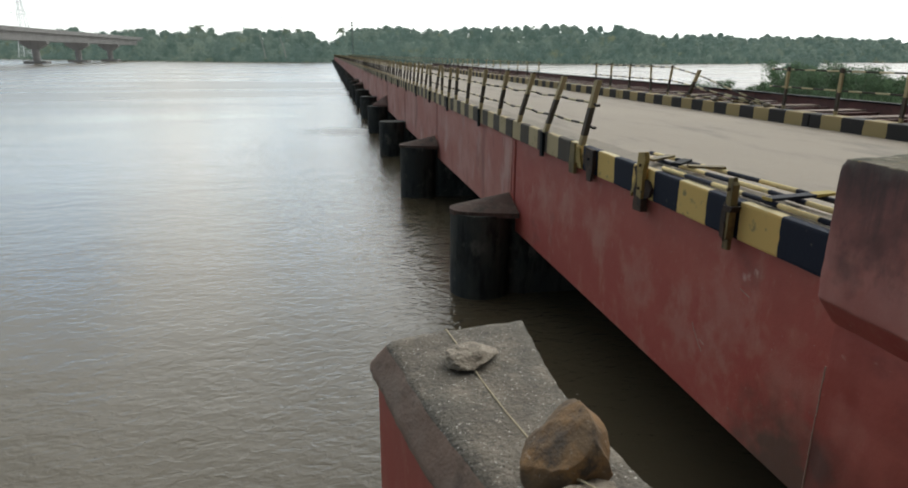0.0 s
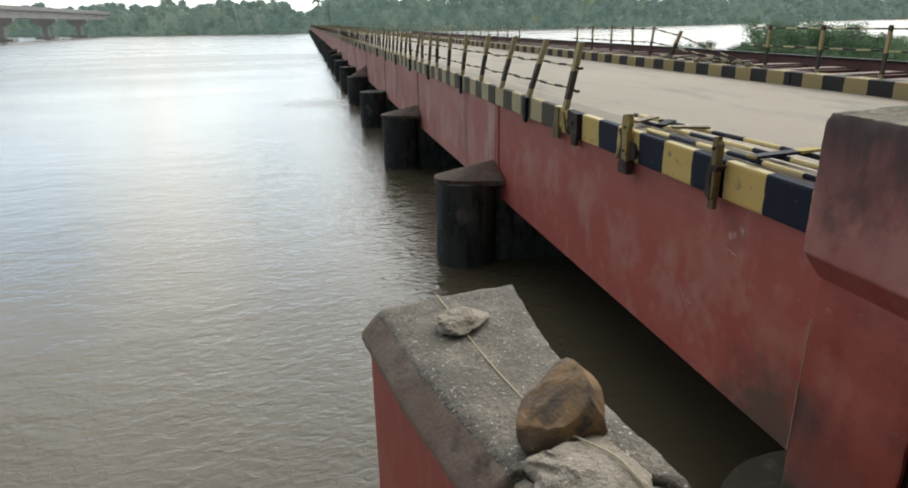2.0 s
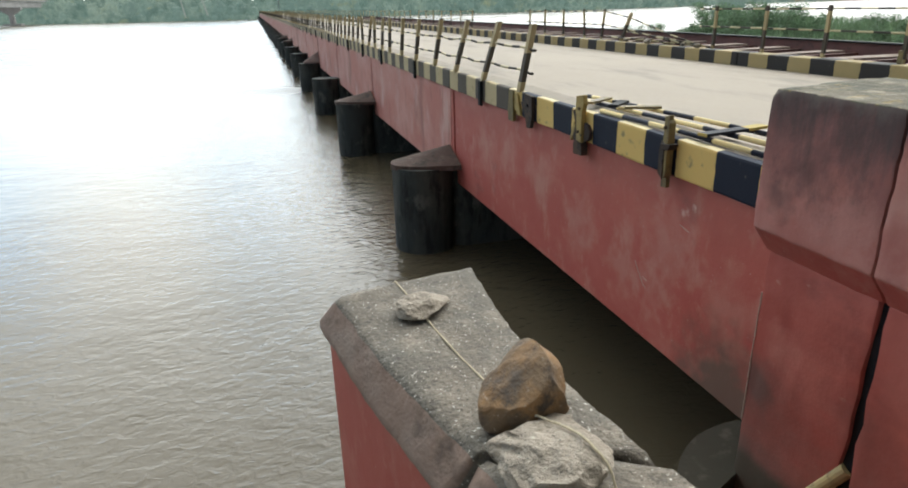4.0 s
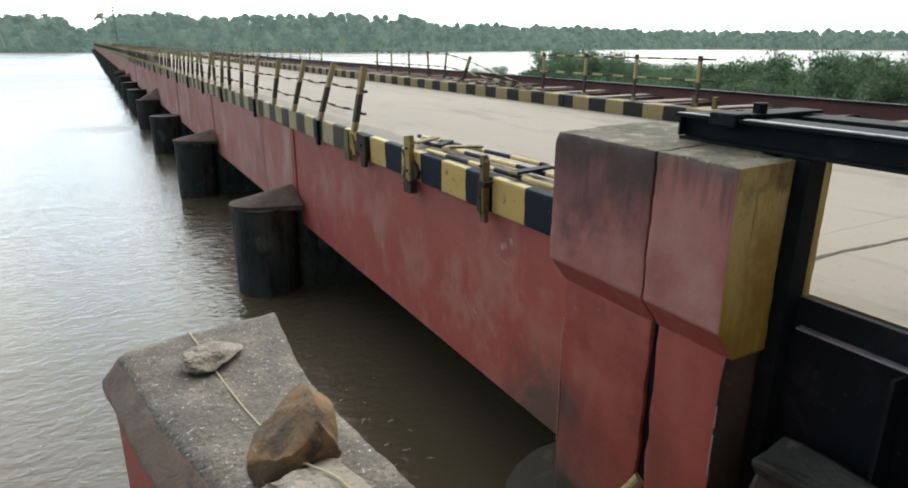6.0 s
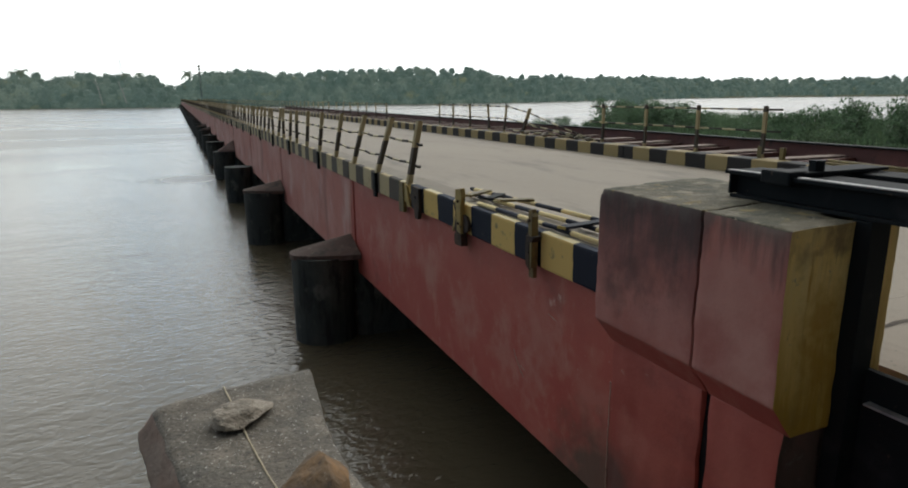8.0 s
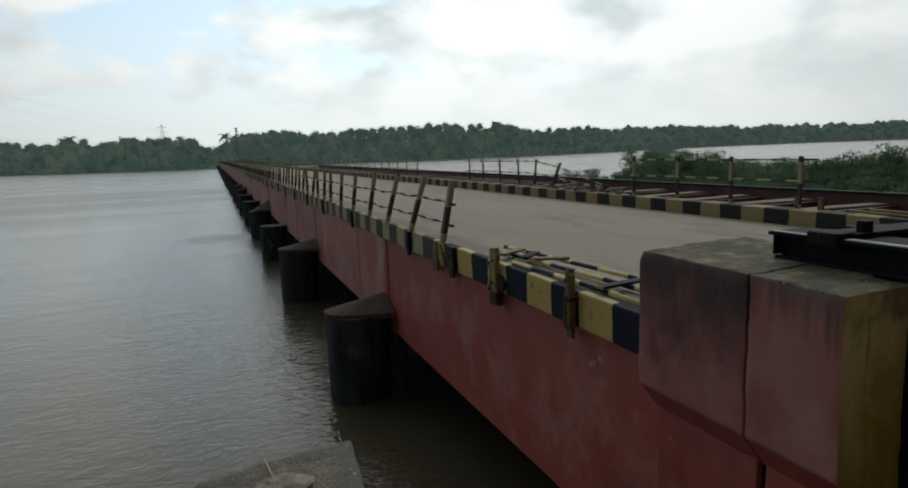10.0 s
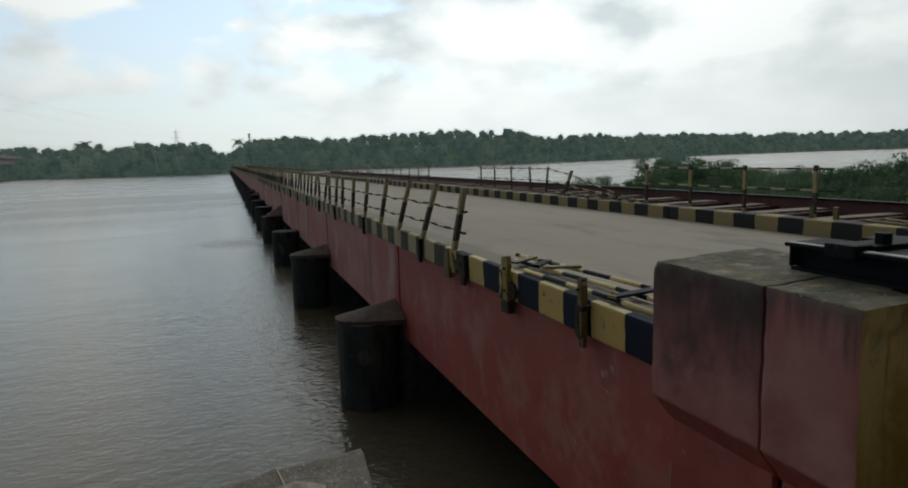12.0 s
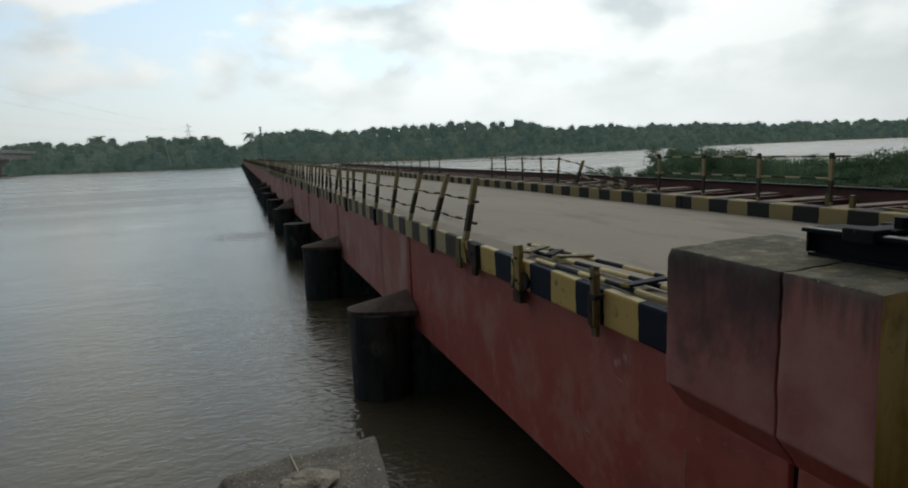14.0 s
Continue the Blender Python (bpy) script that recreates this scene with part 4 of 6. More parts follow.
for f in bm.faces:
    # the side facing -y takes a darker, mottled grey-brown
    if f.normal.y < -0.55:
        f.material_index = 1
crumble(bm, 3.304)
part("red_wall", bm, [RED_WALL, SIDE_BROWN], end_pier, smooth=True)
part("joint_filler", box(3.56, 4.1, 3.29, 3.39, -4.2, -0.345), BLACK, end_pier, "dark open joint")
# bevelled edge strip of pale mortar at the start of the girder
for y_edge, z_from, z_to in ((4.206, -0.66, -1.02), (4.208, -1.03, -1.36), (4.205, -1.37, -1.72), (2.823, -0.66, -0.80), (2.822, -0.85, -1.12)):
    pts = [(3.527 + 0.004 * noise.noise(Vector((q, y_edge, z_from))), y_edge + 0.004 * noise.noise(Vector((y_edge, q * 0.7, 3))), z_from + (z_to - z_from) * q / 8) for q in range(9)]
    part("mortar_edge", tube(pts, 0.0055, 5), MORTAR, end_pier)

pipe = thing("drain_pipe", "short yellow painted pipe poking out by the dark joint", "pipe")
bm = rod((3.41, 3.59, -2.02), (3.56, 3.335, -1.50), 0.046, 14)
part("tube", bm, PIPE_YELLOW, pipe)

first_girder = next(o for o in bridge.children if o.name == "girder")
STAINED = RED.copy()
STAINED.name = "oxide red paint, worn to bare concrete at one end"
add_patch(STAINED, (GIRDER_X, 4.42, -1.84), 0.34, 0.86, (0.130, 0.082, 0.058), 5.0, 0.95, 0.92)
add_patch(STAINED, (GIRDER_X, 4.60, -1.00), 0.05, 0.40, (0.50, 0.215, 0.165), 6.0, 0.9, 0.55)
for stain_y, stain_z, stain_in, stain_out, stain_scale, stain_amount in (
        (5.35, -0.76, 0.05, 0.46, 6.0, 0.42), (8.12, -0.80, 0.02, 0.42, 3.2, 0.60), (7.02, -1.05, 0.02, 0.40, 4.5, 0.50), (9.24, -0.74, 0.02, 0.40, 4.0, 0.50),
        (10.2, -0.75, 0.02, 0.45, 3.5, 0.55), (6.10, -1.20, 0.02, 0.36, 6.0, 0.40), (5.60, -1.25, 0.02, 0.30, 6.0, 0.35)):
    add_patch(STAINED, (GIRDER_X, stain_y, stain_z), stain_in, stain_out, (0.52, 0.275, 0.215), stain_scale, 1.15, stain_amount)
for stain_y, stain_z in ((5.22, -0.39), (5.08, -0.31), (5.16, -0.36)):
    add_patch(STAINED, (GIRDER_X, stain_y, stain_z), 0.0, 0.035, (0.58, 0.40, 0.33), 30.0, 0.10, 0.75)
first_girder.data.materials[0] = STAINED
for k, (y0, z0, y1, z1) in enumerate(((5.86, -1.06, 5.74, -1.20), (5.74, -1.20, 5.66, -1.27), (5.72, -1.17, 5.64, -1.19), (5.25, -0.50, 5.12, -0.53))):
    part("scratch", tube([(GIRDER_X - 0.001, y0, z0), (GIRDER_X - 0.001, (y0 + y1) / 2 + 0.01, (z0 + z1) / 2), (GIRDER_X - 0.001, y1, z1)], 0.0045, 4), MORTAR, first_girder)

# ---- gate and black steel ----
gate = thing("sluice_gate", "black steel sluice gate leaf in its guide beside the end pier", "sluice gate")
part("guide", box(3.805, 3.95, 2.70, 2.80, -4.3, 0.745, 0.006), BLACK, gate)
part("leaf", box(3.92, 3.96, -3.6, 2.74, -4.3, -0.015, 0.004), BLACK, gate)
part("ledge", box(3.87, 3.92, -3.6, 2.66, -0.184, -0.173, 0.002), WORN_EDGE, gate, "worn flange with a bare steel edge")
part("ledge", box(3.76, 3.92, -3.6, 2.60, -1.05, -1.00, 0.004), BLACK, gate)
for y in (2.1, 1.3, 0.5, -0.3, -1.1):
    part("stiffener", box(3.77, 3.92, y - 0.01, y + 0.01, -1.0, -0.2), BLACK, gate)
hoist = thing("hoist_beam", "black steel beam lying on the end pier block", "steel beam")
bx0, bx1, by0, by1 = 3.80, 4.06, -3.6, 3.55
part("lower_flange", box(bx0, bx1, by0, by1, 0.750, 0.770, 0.003), BLACK, hoist)
part("web", box(bx0 + 0.05, bx0 + 0.075, by0, by1, 0.770, 0.886), BLACK, hoist)
part("web", box(bx1 - 0.075, bx1 - 0.05, by0, by1, 0.770, 0.886), BLACK, hoist)
part("upper_flange", box(bx0 - 0.02, bx1 + 0.02, by0, by1 + 0.03, 0.886, 0.906, 0.003), BLACK, hoist)
part("edge_strip", box(bx0 - 0.022, bx0 + 0.022, by0, 3.10, 0.907, 0.913), WORN_EDGE, hoist, "worn bright edge")
part("clamp", box(bx0 - 0.045, bx0 + 0.10, 3.13, 3.31, 0.862, 0.938, 0.012), BLACK, hoist, "dark clamp over the flange edge")
part("edge_strip", box(bx0 - 0.020, bx0 + 0.010, 3.33, 3.56, 0.907, 0.912), WORN_EDGE, hoist, "worn bright edge")
part("end_plate", box(bx0, bx1, by1, by1 + 0.012, 0.772, 0.884), BLACK, hoist)
part("bolt_head", rod((3.98, 3.15, 0.906), (3.98, 3.15, 0.99), 0.042, 6), BLACK, hoist)
part("cross_plate", box(3.86, 4.5, 3.10, 3.28, 0.915, 0.933, 0.003), BLACK, hoist)
beam2 = thing("hoist_beam", "second black steel beam behind the first on the end pier", "steel beam")
part("web", box(4.38, 4.41, -3.6, 3.45, 0.77, 0.886), BLACK, beam2)
part("upper_flange", box(4.28, 4.52, -3.6, 3.50, 0.886, 0.906, 0.003), BLACK, beam2)
part("lower_flange", box(4.28, 4.52, -3.6, 3.45, 0.750, 0.770, 0.003), BLACK, beam2)
sill = tagged(part("sill", side_profile(-3.6, 2.54, [(3.50, -0.80), (3.50, -4.4), (3.755, -4.4), (3.755, -0.74)], chip=0.06, worn=0.03), WET), "damp dark grey concrete sill below the gate", "sill", kind="structure")
road = tagged(part("road", box(3.962, 9.6, -40, FIRST - 0.002, -0.6, 0.0), ROAD), "worn pale concrete approach road", "road", kind="structure")
bm = bmesh.new()
CRACK = mat("dirt-filled crack", (0.085, 0.070, 0.055), 0.95, [(20, ONE, 0.45, 0.65, (0.14, 0.115, 0.09), 5)], [(60, 0.003, 4)])
last = None
for k in range(91):
    x = 4.19 + 0.06 * k
    y = 3.03 - 0.05 * (x - 4.6) * (x < 6) + 0.045 * noise.noise(Vector((x * 1.3, 0.2, 5.0))) + 0.022 * noise.noise(Vector((x * 6.0, 0.7, 2.0)))
    w = 0.012 + 0.012 * abs(noise.noise(Vector((x * 4.0, 4.1, 0.3))))
    pair = (bm.verts.new((x, y - w, 0.004)), bm.verts.new((x, y + w, 0.004)))
    if last:
        bm.faces.new((last[0], pair[0], pair[1], last[1]))
    last = pair
part("crack", bm, CRACK, road, "wavy crack filled with dirt")
tagged(part("abutment", box(3.97, 10.4, -40, FIRST - 0.1, -4.5, -0.602), GREY), "concrete abutment below the approach road", "abutment", kind="structure")

# unseen wall added behind the viewer, to keep sky light off the near faces
tagged(part("shade_wall", box(-6.5, 3.45, -2.75, -2.40, WATER_Z - 1.0, 4.6, 0.02), GREY), "unseen plain grey wall added to block light from behind", "wall", kind="structure")

# ---- the divide wall in front, with its coping ----
IN_LEFT = [(0.64, 3.99), (0.715, 3.55), (0.80, 3.12), (0.885, 2.80), (0.985, 2.42), (1.08, 2.0), (1.14, 1.5), (1.16, 0.4)]
OUT_LEFT = [(0.52, 4.06), (0.59, 3.62), (0.655, 3.25), (0.745, 2.86), (0.85, 2.42), (0.945, 2.0), (1.0, 1.5), (1.02, 0.4)]
RIGHT = [(1.42, 4.13), (1.375, 3.62), (1.362, 3.26), (1.415, 2.80), (1.475, 2.42), (1.57, 2.0), (1.68, 1.5), (1.72, 0.4)]


def strip_at(line, f):
    i = min(int(f), len(line) - 2)
    t = f - i
    return line[i][0] + (line[i + 1][0] - line[i][0]) * t, line[i][1] + (line[i + 1][1] - line[i][1]) * t


def coping(f0, f1, steps, lift=0.0, ragged=(0.0, 0.0)):
    """A length of the coping between two skew ends, each (left station, right station), ragged where it broke."""
    bm = bmesh.new()
    rows = []
    for k in range(steps + 1):
        u = k / steps
        fl, fr = f0[0] + (f1[0] - f0[0]) * u, f0[1] + (f1[1] - f0[1]) * u
        (ox, oy), (ix, iy), (rx, ry) = strip_at(OUT_LEFT, fl), strip_at(IN_LEFT, fl), strip_at(RIGHT, fr)
        rag = ragged[0] if k == 0 else ragged[1] if k == steps else 0.0
        sec = [(ox + 0.03, oy, -0.40), (ox, oy, -0.34), (ox + 0.005, oy, -0.30), (ox + 0.05, oy, -0.25), (ix - 0.035, iy, -0.165), (ix, iy, -0.145)]
        for q in range(1, 9):
            t = q / 8
            sec.append((ix + (rx - ix) * t, iy + (ry - iy) * t, -0.145 + 0.008 * math.sin(t * 3)))
        sec += [(rx + 0.012, ry, -0.175), (rx + 0.012, ry, -0.40)]
        row = []
        for x, y, z in sec:
            p = Vector((x, y, z))
            w = noise.noise_vector(p * 7) * 0.008 + noise.noise_vector(p * 22) * 0.0035
            if rag:
                w.y += rag * (noise.noise(Vector((x * 11, 3.3, z * 4))) + 0.6 * noise.noise(Vector((x * 31, 1.1, z * 9))))
                w.z -= abs(rag) * 0.3
            row.append(bm.verts.new((x + w.x, y + w.y, z + lift + w.z)))
        rows.append(row)
    for a, b in zip(rows, rows[1:]):
        for j in range(len(a) - 1):
            fc = bm.faces.new((a[j], b[j], b[j + 1], a[j + 1]))
            fc.material_index = 1 if j < 4 else 0
        bm.faces.new((a[-1], b[-1], b[0], a[0]))
    bm.faces.new(rows[0])
    bm.faces.new(list(reversed(rows[-1])))
    bmesh.ops.recalc_face_normals(bm, faces=bm.faces)
    return bm


wall = thing("divide_wall", "red painted divide wall with a cracked grey concrete coping", "wall")
part("coping", coping((0, 0), (3.66, 4.12), 60, 0.0, (0.0, 0.09)), [COPING, COPING_SIDE], wall, smooth=True, label="lichen-specked concrete coping with a sloping edge")
part("coping", coping((3.76, 4.24), (7, 7), 34, 0.008, (0.09, 0.0)), [COPING, COPING_SIDE], wall, smooth=True, label="cracked and lifted coping length")
outline = [(x + 0.045, y - 0.05) for x, y in OUT_LEFT] + [(x - 0.05, y - 0.05) for x, y in reversed(RIGHT)]
part("red_face", prism(outline, -5.4, -0.395), RED, wall)
tagged(part("platform", box(-5, 1.7, -12, 1.05, -0.9, -0.30, 0.02), COPING), "concrete platform behind the divide wall", "platform", kind="structure")
tagged(part("platform_wall", box(-5, 1.65, -12, 1.0, -4.6, -0.905), GREY), "retaining wall under the platform", "wall", kind="structure")


def stone(size, seed, squash=1.0, cuts=4, jag=0.28):
    bm = bmesh.new()
    bmesh.ops.create_icosphere(bm, subdivisions=cuts, radius=0.5)
    off = Vector((seed * 3.1, seed * 1.7, seed * 0.9))
    rng = random.Random(seed)
    planes = [(Vector((rng.uniform(-1, 1), rng.uniform(-1, 1), rng.uniform(-0.6, 1))).normalized(), rng.uniform(0.30, 0.42)) for _ in range(9)]
    for v in bm.verts:
        for nrm, d in planes:
            k = v.co.dot(nrm) - d
            if k > 0:
                v.co -= nrm * k * 0.9
        v.co += noise.noise_vector(v.co * 2.2 + off) * jag * 0.22 + noise.noise_vector(v.co * 7 + off) * jag * 0.08
        v.co = Vector((v.co.x * size[0], v.co.y * size[1], v.co.z * size[2]))
    return bm


def set_down(bm, x, y, z, rz=0.0, rx=0.0):
    bmesh.ops.transform(bm, matrix=Matrix.Rotation(radians(rz), 4, "Z") @ Matrix.Rotation(radians(rx), 4, "X"), verts=bm.verts)
    low = min(v.co.z for v in bm.verts)
    bmesh.ops.translate(bm, verts=bm.verts, vec=(x, y, z - low))
    return bm


COPE_Z = -0.148
flat_stone = tagged(part("rubble_stone", set_down(stone((0.33, 0.23, 0.095), 3, jag=0.6), 1.005, 3.68, COPE_Z, 25), GREY_STONE), "flat grey rubble stone weighing down a cord", "stone", "stones on the coping")
bm = stone((0.385, 0.31, 0.44), 8, cuts=5, jag=0.42)
for v in bm.verts:
    # a steep shoulder on one side, rising to a blunt peak near the other, flat below
    x = v.co.x
    roof = -0.030 + 0.165 * (x + 0.15) / 0.22 if x < 0.07 else 0.135 - 0.95 * (x - 0.07)
    roof -= 0.22 * max(0.0, abs(v.co.y - 0.02) - 0.05)
    if v.co.z > roof:
        v.co.z = roof + (v.co.z - roof) * 0.10
    v.co.z = max(v.co.z, -0.135 + 0.02 * noise.noise(v.co * 9))
    v.co += noise.noise_vector(v.co * 17) * 0.005
brown_stone = tagged(part("brown_stone", set_down(bm, 1.150, 2.71, COPE_Z), BROWN_STONE), "rusty brown angular stone standing on the coping", "stone", "stones on the coping")
big_stone = tagged(part("rubble_stone", set_down(stone((0.42, 0.39, 0.185), 12, cuts=5, jag=0.62), 1.095, 2.395, COPE_Z - 0.005, -20), GREY_STONE), "pale pitted rubble stone lying over the cord", "stone", "stones on the coping")


def cable(pts, r, res=2):
    cu = bpy.data.curves.new("line", "CURVE")
    cu.dimensions, cu.bevel_depth, cu.bevel_resolution, cu.use_fill_caps = "3D", r, res, True
    sp = cu.splines.new("POLY")
    sp.points.add(len(pts) - 1)
    for q, p in zip(sp.points, pts):
        q.co = (*p, 1)
    return cu


cord_pts = [(0.948, 4.125, -0.33), (0.950, 4.105, -0.17), (0.953, 4.06, -0.132), (0.985, 3.80, -0.132), (1.02, 3.45, -0.135), (1.06, 3.16, -0.134),
            (1.10, 2.95, -0.136), (1.12, 2.72, -0.132)]
# from here the cord lies over the big stone
skin = [big_stone.matrix_world @ v.co for v in big_stone.data.vertices]
line = [(1.128 + 0.0062 * k, 2.60 - 0.025 * k) for k in range(24)]
high = [max([p.z for p in skin if (p.x - x) ** 2 + (p.y - y) ** 2 < 0.0008] + [-0.128]) for x, y in line]
for k, (x, y) in enumerate(line):
    near = high[max(0, k - 2):k + 3]
    cord_pts.append((x, y, max(high[k], sum(near) / len(near)) + 0.003))
cord_pts.append((1.31, 1.86, -0.105))
cord = tagged(new("cord", cable(cord_pts, 0.0046)), "thin cream cord lying along the coping under stones", "cord")
cord.data.materials.append(ROPE)


# the end pier with its gate stands proud of the girder; the divide wall runs close by the platform
NEARER = Matrix.Translation((0.65, 0.85, 1.31)) @ Matrix.Diagonal((0.885, 0.885, 0.885, 1)) @ Matrix.Translation((-0.65, -0.85, -1.31))
WALL_SET = NEARER @ Matrix.Translation((0.68, 0.806, 1.30)) @ Matrix.Diagonal((1.045, 1.045, 1.045, 1)) @ Matrix.Translation((-0.692, -0.736, -1.322))
for ob in [end_pier, pipe, gate, hoist, beam2, sill]:
    ob.matrix_world = NEARER @ ob.matrix_basis
for ob in [wall, flat_stone, brown_stone, big_stone, cord]:
    ob.matrix_world = WALL_SET @ ob.matrix_basis


# ---- railings ----
def post_mesh(lean_x, lean_y, z0, z1, w=0.10, thick=0.068):
    """A flat bar on the kerb, leaning by so much at its top; its foot is slightly splayed."""
    h = z1 - z0
    bm = bmesh.new()
    add_box(bm, -thick / 2, thick / 2, -w / 2, w / 2, 0, h, 0.007, Matrix.Translation((0, 0, z0)) @ Matrix.Shear("XY", 4, (lean_x / h, lean_y / h)))
    return bm


def bracket_mesh(w=0.11):
    return box(-0.050, -0.003, -w / 2, w / 2, -0.17, 0.20, 0.008)


def wavy(a, b, r, sag, seed, n=14):
    a, b = Vector(a), Vector(b)
    pts = []
    for k in range(n + 1):
        t = k / n
        p = a.lerp(b, t)
        w = noise.noise_vector(Vector((seed, t * 3.1, 0.5))) * 0.035
        pts.append(p + Vector((w.x, 0, w.z - sag * 4 * t * (1 - t))))
    return pts


def rods(name, pts, r, parent, material=None):
    return part(name, tube(pts, r), material or ROD, parent, smooth=True)


rng = random.Random(5)
LEANS = [(0.09, -0.05), (0.19, -0.04), (0.17, -0.03), (0.10, 0), (0.05, 0.02), (0.02, 0.02)]
y, k = 8.74, 0
while y < 340:
    n_posts = 6 if y < 60 else 9
    gap = (1.44 if k == 0 else 1.08) if y < 60 else 1.9
    panel = thing("railing_panel", "bent steel railing, posts and rods banded in worn yellow and black" if y < 40 else "steel railing painted in yellow and black bands", "railing", "railings along the bridge", at=(KERB_X, y, 0))
    tops = []
    for j in range(n_posts):
        if k == 0:
            lx, ly = LEANS[j]
        else:
            lx, ly = rng.uniform(-0.03, 0.06), rng.uniform(-0.16, 0.16) * (1.6 if y < 60 else 0.5)
        z1 = 1.02 + rng.uniform(-0.02, 0.03)
        p = part("post", post_mesh(lx + 0.06, ly, KERB_TOP - 0.01, z1), POST, panel)
        p.location = (0.01, j * gap + (rng.uniform(-0.05, 0.05) if j else 0), 0)
        if y < 60 and j in (1, 4):
            q = part("bracket", bracket_mesh(), BLACK, panel, "dark bracket bolted to the kerb face")
            q.location = (0, p.location.y + 0.02, 0)
        tops.append((lx, p.location.y + ly))
    for z, f in ((0.74, 0.65), (0.46, 0.30)):
        pts = []
        for j, (lx, ty) in enumerate(tops):
            pts.append(Vector((lx * f + 0.055, ty * 1.0, z)))
        pts = [pts[0] + Vector((0.015, -0.16, -0.02))] + pts + [pts[-1] + Vector((0, gap - 0.1, 0.01))]
        if y < 60:
            fine = []
            for a, b in zip(pts, pts[1:]):
                fine += wavy(a, b, 0, 0.012, a.y + y, 4)[:-1]
            pts = fine + [pts[-1]]
        rods("rod", pts, 0.017 if y < 60 else 0.022, panel)
    y += n_posts * gap
    k += 1

# stubs of lost posts and the fallen panel that lies on the kerb
def plate(outline, x0, x1):
    """A plate standing in the plane of the kerb face, cut to an outline in y and z."""
    bm = bmesh.new()
    a = [bm.verts.new((x0, u, v)) for u, v in outline]
    b = [bm.verts.new((x1, u, v)) for u, v in outline]
    bm.faces.new(a)
    bm.faces.new(list(reversed(b)))
    for i in range(len(a)):
        k = (i + 1) % len(a)
        bm.faces.new((a[i], b[i], b[k], a[k]))
    bmesh.ops.recalc_face_normals(bm, faces=bm.faces)
    bmesh.ops.bevel(bm, geom=bm.edges[:], offset=0.004, segments=1, affect="EDGES")
    return bm


RUSTY = mat("dark rusted steel", (0.035, 0.024, 0.018), 0.85, [(7, ONE, 0.46, 0.64, (0.075, 0.044, 0.027), 7), (18, ONE, 0.58, 0.70, (0.012, 0.011, 0.011), 5)], [(22, 0.006, 6)])
st = thing("post_stub", "sawn-off olive railing post with rusted clamp on the kerb", "railing post", "post stubs", at=(KERB_X, 5.40, 0))
part("post", plate([(-0.045, -0.20), (0.030, -0.205), (0.038, 0.05), (0.050, 0.20), (0.052, 0.385), (-0.018, 0.40), (-0.030, 0.22), (-0.042, 0.02)], -0.062, -0.022), STUB, st)
part("flange", plate([(-0.050, -0.10), (-0.022, -0.12), (-0.012, 0.20), (-0.028, 0.37), (-0.052, 0.34)], -0.085, -0.020), STUB, st)
part("clamp", plate([(0.010, -0.14), (0.075, -0.10), (0.082, 0.10), (0.060, 0.185), (0.012, 0.16)], -0.072, -0.002), RUSTY, st, "rusted dark clamp")
part("clamp", plate([(-0.060, 0.12), (0.045, 0.115), (0.042, 0.165), (-0.095, 0.175)], -0.090, -0.004), RUSTY, st, "rusted dark clamp")
for v in (0.02, 0.30):
    part("bolt", rod((-0.092, 0.004, v), (-0.055, 0.004, v), 0.014, 6), RUSTY, st)
st = thing("post_stub", "bent yellow railing post stub with a rusted foot", "railing post", "post stubs", at=(KERB_X, 6.93, 0))
part("post", plate([(-0.055, -0.12), (0.050, -0.13), (0.055, 0.10), (0.085, 0.20), (0.080, 0.36), (-0.060, 0.385), (-0.085, 0.30), (-0.050, 0.18)], -0.070, -0.018), STUB_YELLOW, st, "dented yellow post")
part("foot", plate([(-0.10, -0.235), (0.085, -0.245), (0.095, -0.13), (0.030, -0.09), (-0.08, -0.11)], -0.080, -0.002), RUSTY, st, "black rusted foot")
# two dark plates added in place of the dark hollows in the broken kerb
part("ragged_plate", plate([(-0.055, -0.11), (-0.17, -0.06), (-0.19, 0.02), (-0.13, 0.085), (-0.06, 0.10)], -0.040, -0.002), RUSTY, st, "dark ragged plate for a hollow where the kerb broke")
part("ragged_plate", plate([(0.055, 0.17), (0.16, 0.21), (0.22, 0.19), (0.14, 0.06), (0.20, -0.08), (0.15, -0.16), (0.055, -0.05)], -0.035, -0.002), RUSTY, st, "dark ragged plate for a hollow where the kerb broke")
part("flange", plate([(0.14, 0.02), (0.25, -0.14), (0.275, -0.11), (0.185, 0.08)], -0.030, -0.002), STUB_YELLOW, st)
for v in (0.0, 0.24):
    part("bolt", rod((-0.085, 0.0, v), (-0.065, 0.0, v), 0.016, 6), RUSTY, st)
fallen = thing("fallen_railing", "fallen railing panel lying flat on the kerb, black and yellow", "railing")
FALLEN_ROD = striped("rod paint in long yellow and black bands", 0.86, 4.62, (0.018, 0.022, 0.036), (0.72, 0.58, 0.29))
FALLEN_BAR = striped("bar paint, black and yellow", 0.90, 4.10, (0.016, 0.020, 0.032), (0.44, 0.34, 0.10), axis="X")
